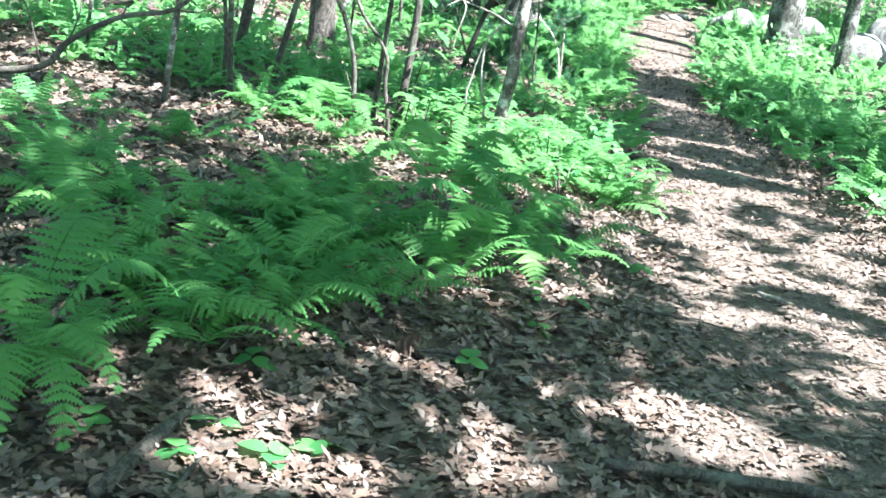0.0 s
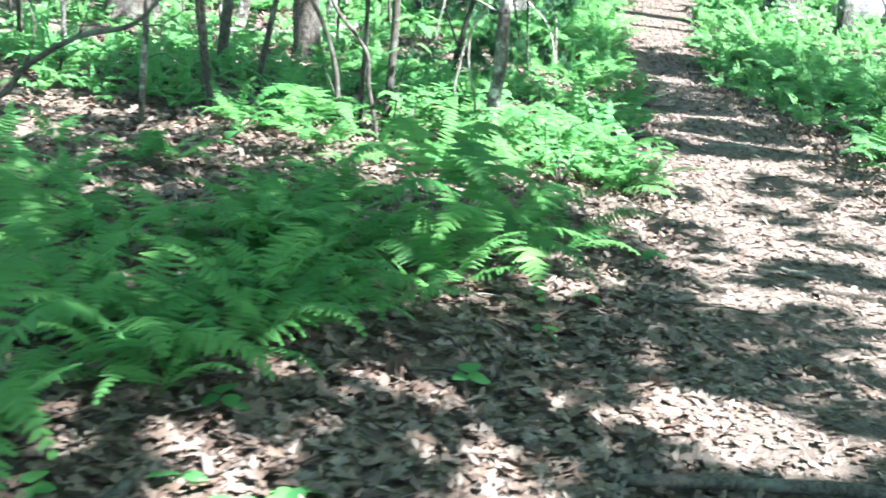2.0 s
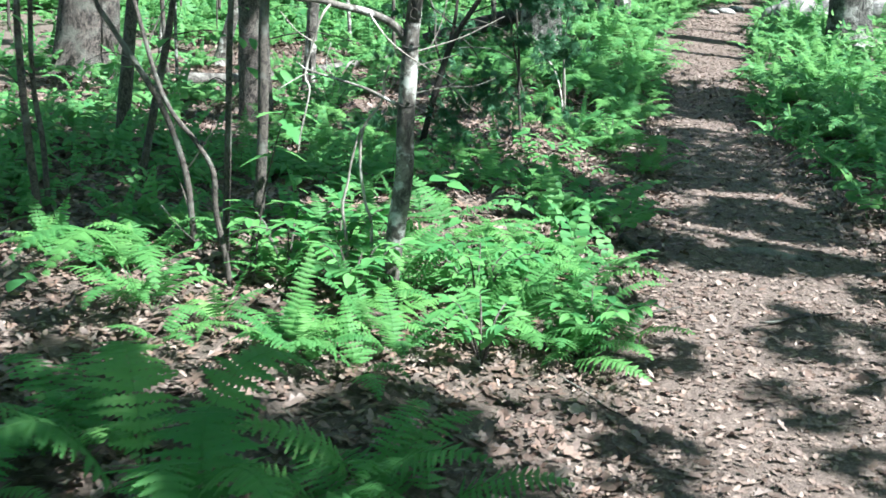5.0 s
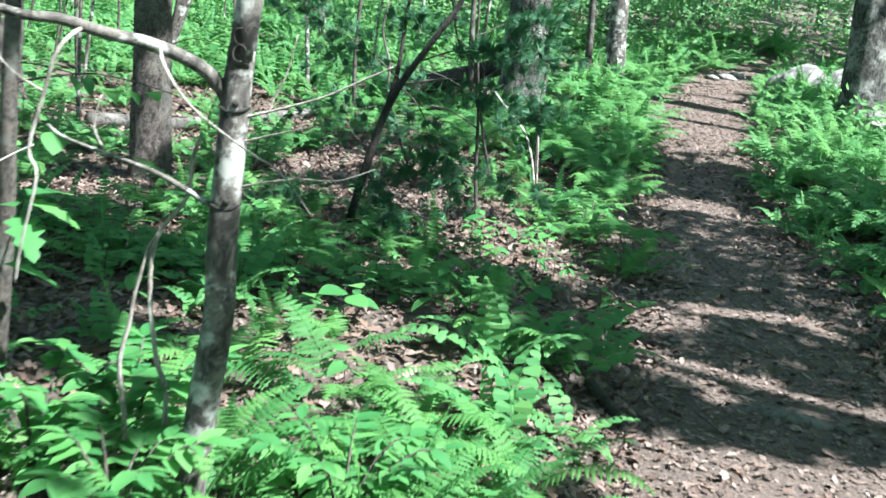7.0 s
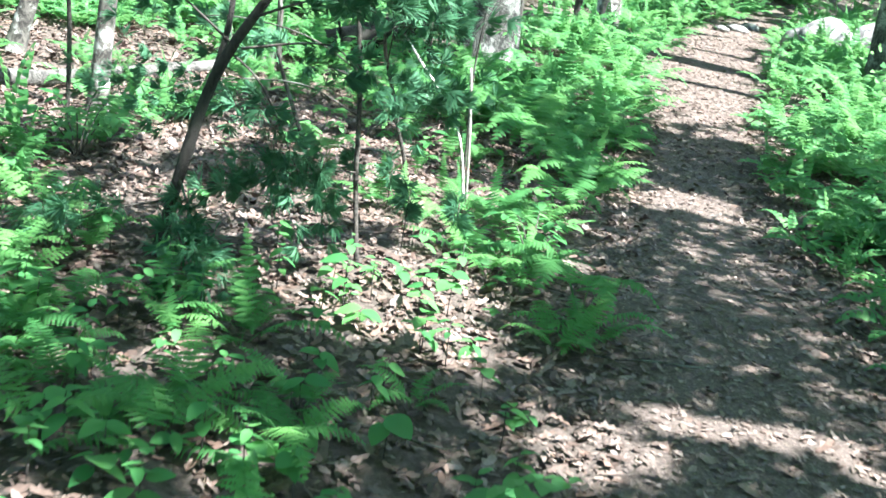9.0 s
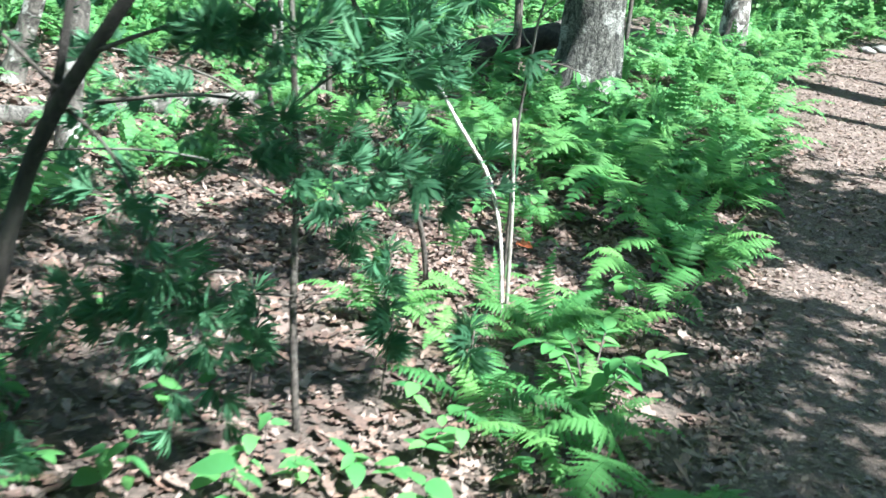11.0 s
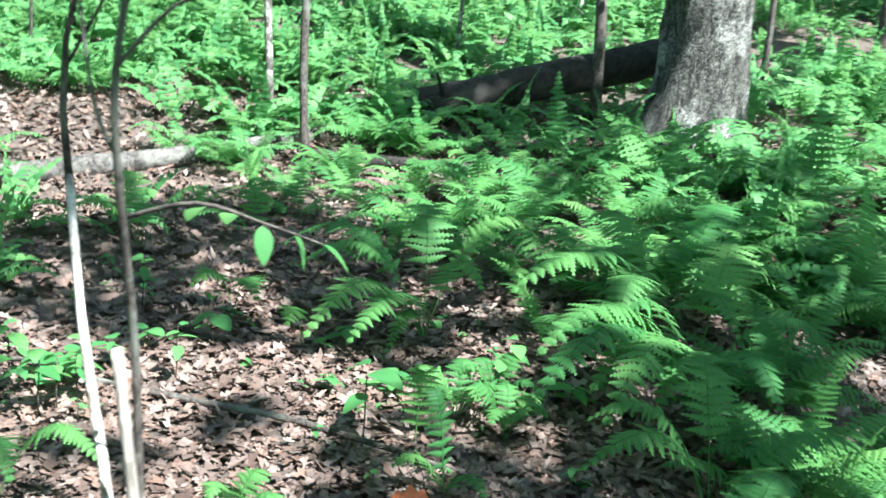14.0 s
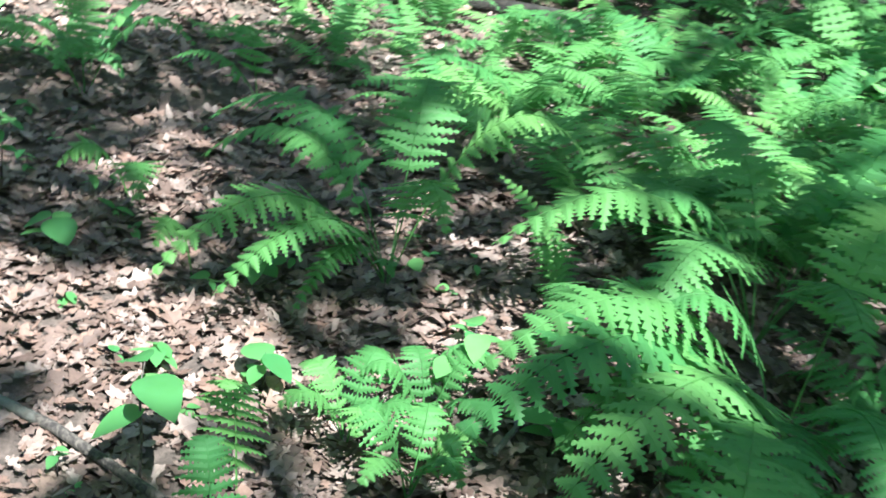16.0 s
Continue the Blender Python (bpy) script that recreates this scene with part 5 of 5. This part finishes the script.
pine = grown("young_pine", base, "slender young pine with soft blue-green needles", [("trunk", main, 0.013, 0.006, M_STEM)] + [("branch", s_, 0.005, 0.002, M_STEM) for s_ in sides], group="young pines")
shoots = [q for s_ in sides for f in (0.35, 0.7, 1.0) for q in bough_lines(Vector(s_[0]).lerp(Vector(s_[-1]), f), Vector(s_[-1]) - Vector(s_[0]), pr, 5, 0.40)]
needles(pine, base, shoots, pr, 0.085, 0.08, 0.15)

base = (-2.7, 5.3, gz(-2.7, 5.3))
sides = [[(-2.7, 5.3, 0.62), (-2.53, 5.3, 0.67), (-2.11, 5.3, 0.76), (-2.01, 5.4, 0.9), (-1.76, 5.4, 1.06), (-1.53, 5.5, 1.13), (-1.37, 5.5, 1.31)], [(-2.15, 5.4, 0.77), (-2.24, 5.4, 1.04), (-2.41, 5.4, 1.24)], [(-1.76, 5.4, 1.06), (-1.66, 5.4, 1.3), (-1.6, 5.4, 1.45)], [(-2.7, 5.3, 1.1), (-2.4, 5.3, 1.25), (-2.0, 5.35, 1.32)],
         [(-1.53, 5.5, 1.13), (-1.4, 5.5, 1.14), (-1.28, 5.5, 1.22)], [(-2.01, 5.4, 0.9), (-2.0, 5.5, 1.1), (-2.1, 5.5, 1.3)]]
pine = grown("young_pine", base, "young pine with a dark crooked lower branch", [("trunk", [(-2.7, 5.3, base[2] - 0.03), (-2.7, 5.3, 0.8), (-2.68, 5.3, 1.6), (-2.7, 5.3, 2.6)], 0.04, 0.02, M_STEM), ("branch", sides[0], 0.022, 0.010, M_STEM)] + [("branch", s_, 0.006, 0.002, M_STEM) for s_ in sides[1:]], group="young pines")
needles(pine, base, sides[1:4], pr, 0.07, 0.10, 0.4)
for x, y, tall in ((0.53, 12.75, 0.30), (0.2, 13.35, 0.22), (0.72, 12.1, 0.3), (0.35, 11.9, 0.34), (0.95, 12.3, 0.25)):
    g = gz(x, y)
    ob = grown("pine_seedling", (x, y, g), "pine seedling with a tuft of blue-green needles", [("stem", [(x, y, g - 0.02), (x + 0.01, y, g + tall)], 0.004, 0.003, M_STEM)], "plant", "pine seedlings")
    for k in range(7):
        shared("needle_tuft", TUFTS[k % 4], ob, pose(0.01 * (k % 3 - 1), 0, tall * (1 - 0.09 * k), pr.uniform(10, 60), 0, 51 * k) @ Matrix.Diagonal((0.1, 0.1, 0.1, 1)))

# oak sprig on the dark sapling
g = gz(-0.42, 7.0)
ob = grown("oak_seedling", (-0.42, 7.0, g), "oak seedling with a few lobed green leaves", [("stem", [(-0.42, 7.0, g - 0.02), (-0.38, 7.0, 0.8), (-0.33, 7.0, 1.05), (-0.28, 7.0, 1.22)], 0.006, 0.002, M_STEM)], "plant", "seedlings")
for x, z, a, tip in ((-0.28, 1.22, -80, 10), (-0.3, 1.2, 60, 0), (-0.3, 1.18, -130, 25), (-0.33, 1.05, -60, 10), (-0.34, 1.02, 100, 10), (-0.27, 1.23, -20, -10)):
    shared("leaf", OAK_GREEN, ob, pose(x + 0.42, 0, z - g, -tip, 0, a) @ Matrix.Diagonal((0.15, 0.15, 0.15, 1)))

# ---- fallen wood and stones ----
def log(points, r0, r1, mat, label, seed=0, stubs=(), rough=0.16):
    x, y, z = points[0]
    ob = empty("fallen_log", x, y, z, label, "log")
    P = [Vector(p) - Vector(points[0]) for p in points]
    fine = []
    for i in range(len(P) - 1):
        fine += [P[i].lerp(P[i + 1], j / 6) for j in range(6)]
    fine.append(P[-1])
    n = len(fine)
    tube("trunk", fine, [r0 + (r1 - r0) * i / (n - 1) for i in range(n)], mat, ob, 18, rough, seed)
    for a, b, r in stubs:
        tube("branch_stub", [Vector(a) - Vector(points[0]), (Vector(a) + Vector(b)) / 2 - Vector(points[0]), Vector(b) - Vector(points[0])], [r, r * 0.8, r * 0.6], mat, ob, 7, rough, seed)
    return ob


log([(-1.42, 19.0, 0.70), (-1.32, 19.05, 0.74), (-0.81, 19.3, 0.90), (-0.35, 19.75, 1.06), (0.05, 20.15, 1.2), (0.3, 20.5, 1.3)], 0.115, 0.14, M_LOG_SHADE, "dark rotting log propped against an oak", 2,
    [((-0.75, 19.3, 0.82), (-0.62, 19.2, 0.60), 0.025), ((-1.1, 19.05, 0.85), (-1.12, 18.95, 1.0), 0.02)])
log([(-3.3, 14.4, gz(-3.3, 14.4) + 0.05), (-2.75, 15.5, gz(-2.75, 15.5) + 0.06), (-2.29, 16.44, gz(-2.29, 16.44) + 0.05), (-1.83, 17.4, gz(-1.83, 17.4) + 0.05), (-1.6, 18.3, gz(-1.6, 18.3) + 0.04)], 0.075, 0.05, M_GREYLOG, "weathered grey log lying among ferns", 4)
log([(-1.5, 17.9, gz(-1.5, 17.9) + 0.03), (-1.0, 18.05, gz(-1.0, 18.05) + 0.03), (-0.5, 18.1, gz(-0.5, 18.1) + 0.02)], 0.035, 0.05, M_LOG_SHADE, "short dark rotting log among ferns", 9)
log([(0.58, 2.92, gz(0.58, 2.92) + 0.03), (0.85, 2.98, gz(0.85, 2.98) + 0.045), (1.2, 3.02, gz(1.2, 3.02) + 0.035), (1.6, 2.95, gz(1.6, 2.95) + 0.02), (2.1, 3.0, gz(2.1, 3.0) + 0.0)], 0.017, 0.022, M_STEM, "dark root lying across the trail", 6)
log([(1.29, 9.05, gz(1.29, 9.05) + 0.02), (1.38, 8.75, gz(1.38, 8.75) + 0.03), (1.46, 8.45, gz(1.46, 8.45) + 0.01)], 0.028, 0.02, M_LOG_SHADE, "dark root at the edge of the trail", 7)
log([(1.9, 9.15, gz(1.9, 9.15) - 0.03), (2.15, 9.05, gz(2.15, 9.05) + 0.012), (2.45, 9.0, gz(2.45, 9.0) - 0.03)], 0.042, 0.042, M_GREYLOG, "dark root hump across the trail", 8)


def stick(x, y, length, turn, r, mat, label, lift=0.012):
    dx, dy = math.cos(radians(turn)) * length / 2, math.sin(radians(turn)) * length / 2
    pts_ = [(x + dx * f, y + dy * f + 0.012 * math.sin(f * 5 + x), gz(x + dx * f, y + dy * f) + lift + 0.004 * math.sin(3 * f)) for f in (-1, -0.6, -0.2, 0.2, 0.6, 1)]
    v, f = tube_data(pts_, [r * 0.8, r, r, r * 0.9, r * 0.8, r * 0.5], 7, 0.1, int(x * 10))
    return tagged(mesh_object("stick", v, f, mat), label, "stick", "sticks on the ground")


stick(1.66, 5.28, 0.18, -38, 0.013, M_PALE, "pale broken stick on the trail", 0.03)
sr = random.Random(9)
for k in range(46):
    x, y = sr.uniform(-1.5, 3.2), 2.0 + 15 * sr.random()
    stick(x, y, sr.uniform(0.12, 0.55), sr.uniform(0, 180), sr.uniform(0.003, 0.009), M_STEM, "thin dead twig lying on leaves", 0.03)
stick(-0.58, 2.3, 0.5, 80, 0.02, M_STEM, "dark stick half buried in leaves", 0.02)
stick(0.15, 14.75, 1.5, 8, 0.012, M_STEM, "long thin dead branch on leaves", 0.03)

# a red maple leaf
me = bpy.data.meshes.new("red_leaf")
me.from_pydata([(x * 0.11, y * 0.12, z * 0.1) for x, y, z in OAK_LEAF], [], OAK_TRIS)
me.materials.append(M_RED)
ob = new("red_leaf", me)
ob.matrix_basis = pose(0.8, 14.5, gz(0.8, 14.5) + 0.07, 25, 10, 40)
tagged(ob, "orange red fallen leaf resting on litter", "leaf")

# a big curled dead leaf
me = bpy.data.meshes.new("curled_leaf")
me.from_pydata([(x * 0.15, y * 0.15, 0.05 * math.cos(9 * y) * (1 + x) - 0.03) for x, y, z in LOBED], [], LOBED_TRIS)
me.materials.append(M_LITTER)
ob = new("curled_leaf", me)
ob.matrix_basis = pose(-0.06, 3.28, gz(-0.06, 3.28) + 0.04, 12, -15, -40)
tagged(ob, "large curled tan oak leaf standing up from litter", "leaf")


def boulder(x, y, size, seed, label):
    bm = bmesh.new()
    bmesh.ops.create_icosphere(bm, subdivisions=3, radius=1)
    for v in bm.verts:
        n = noise.noise(v.co * 1.1 + Vector((seed, 0, 0))) * 0.28 + noise.noise(v.co * 3 + Vector((0, seed, 0))) * 0.12
        v.co = Vector((v.co.x * size[0], v.co.y * size[1], v.co.z * size[2])) * (1 + n)
    me = bpy.data.meshes.new("boulder")
    bm.to_mesh(me)
    bm.free()
    me.materials.append(M_STONE)
    me.polygons.foreach_set("use_smooth", [True] * len(me.polygons))
    ob = new("boulder", me)
    ob.location = (x, y, gz(x, y) + size[2] * 0.35)
    return tagged(ob, label, "rock", "fieldstones beside the trail")


for k, (x, y, s) in enumerate(((4.45, 28.7, (0.22, 0.18, 0.09)), (4.75, 29.3, (0.2, 0.18, 0.1)), (5.4, 25.6, (0.6, 0.5, 0.38)), (6.25, 25.8, (0.42, 0.4, 0.40)), (7.0, 26.2, (0.55, 0.45, 0.42)), (7.5, 23.4, (0.6, 0.5, 0.42)), (8.2, 22.6, (0.55, 0.45, 0.36)), (8.6, 24.2, (0.8, 0.6, 0.7)), (4.1, 28.2, (0.16, 0.14, 0.08)))):
    boulder(x, y, s, k * 3.7, "pale grey fieldstone beside the trail")
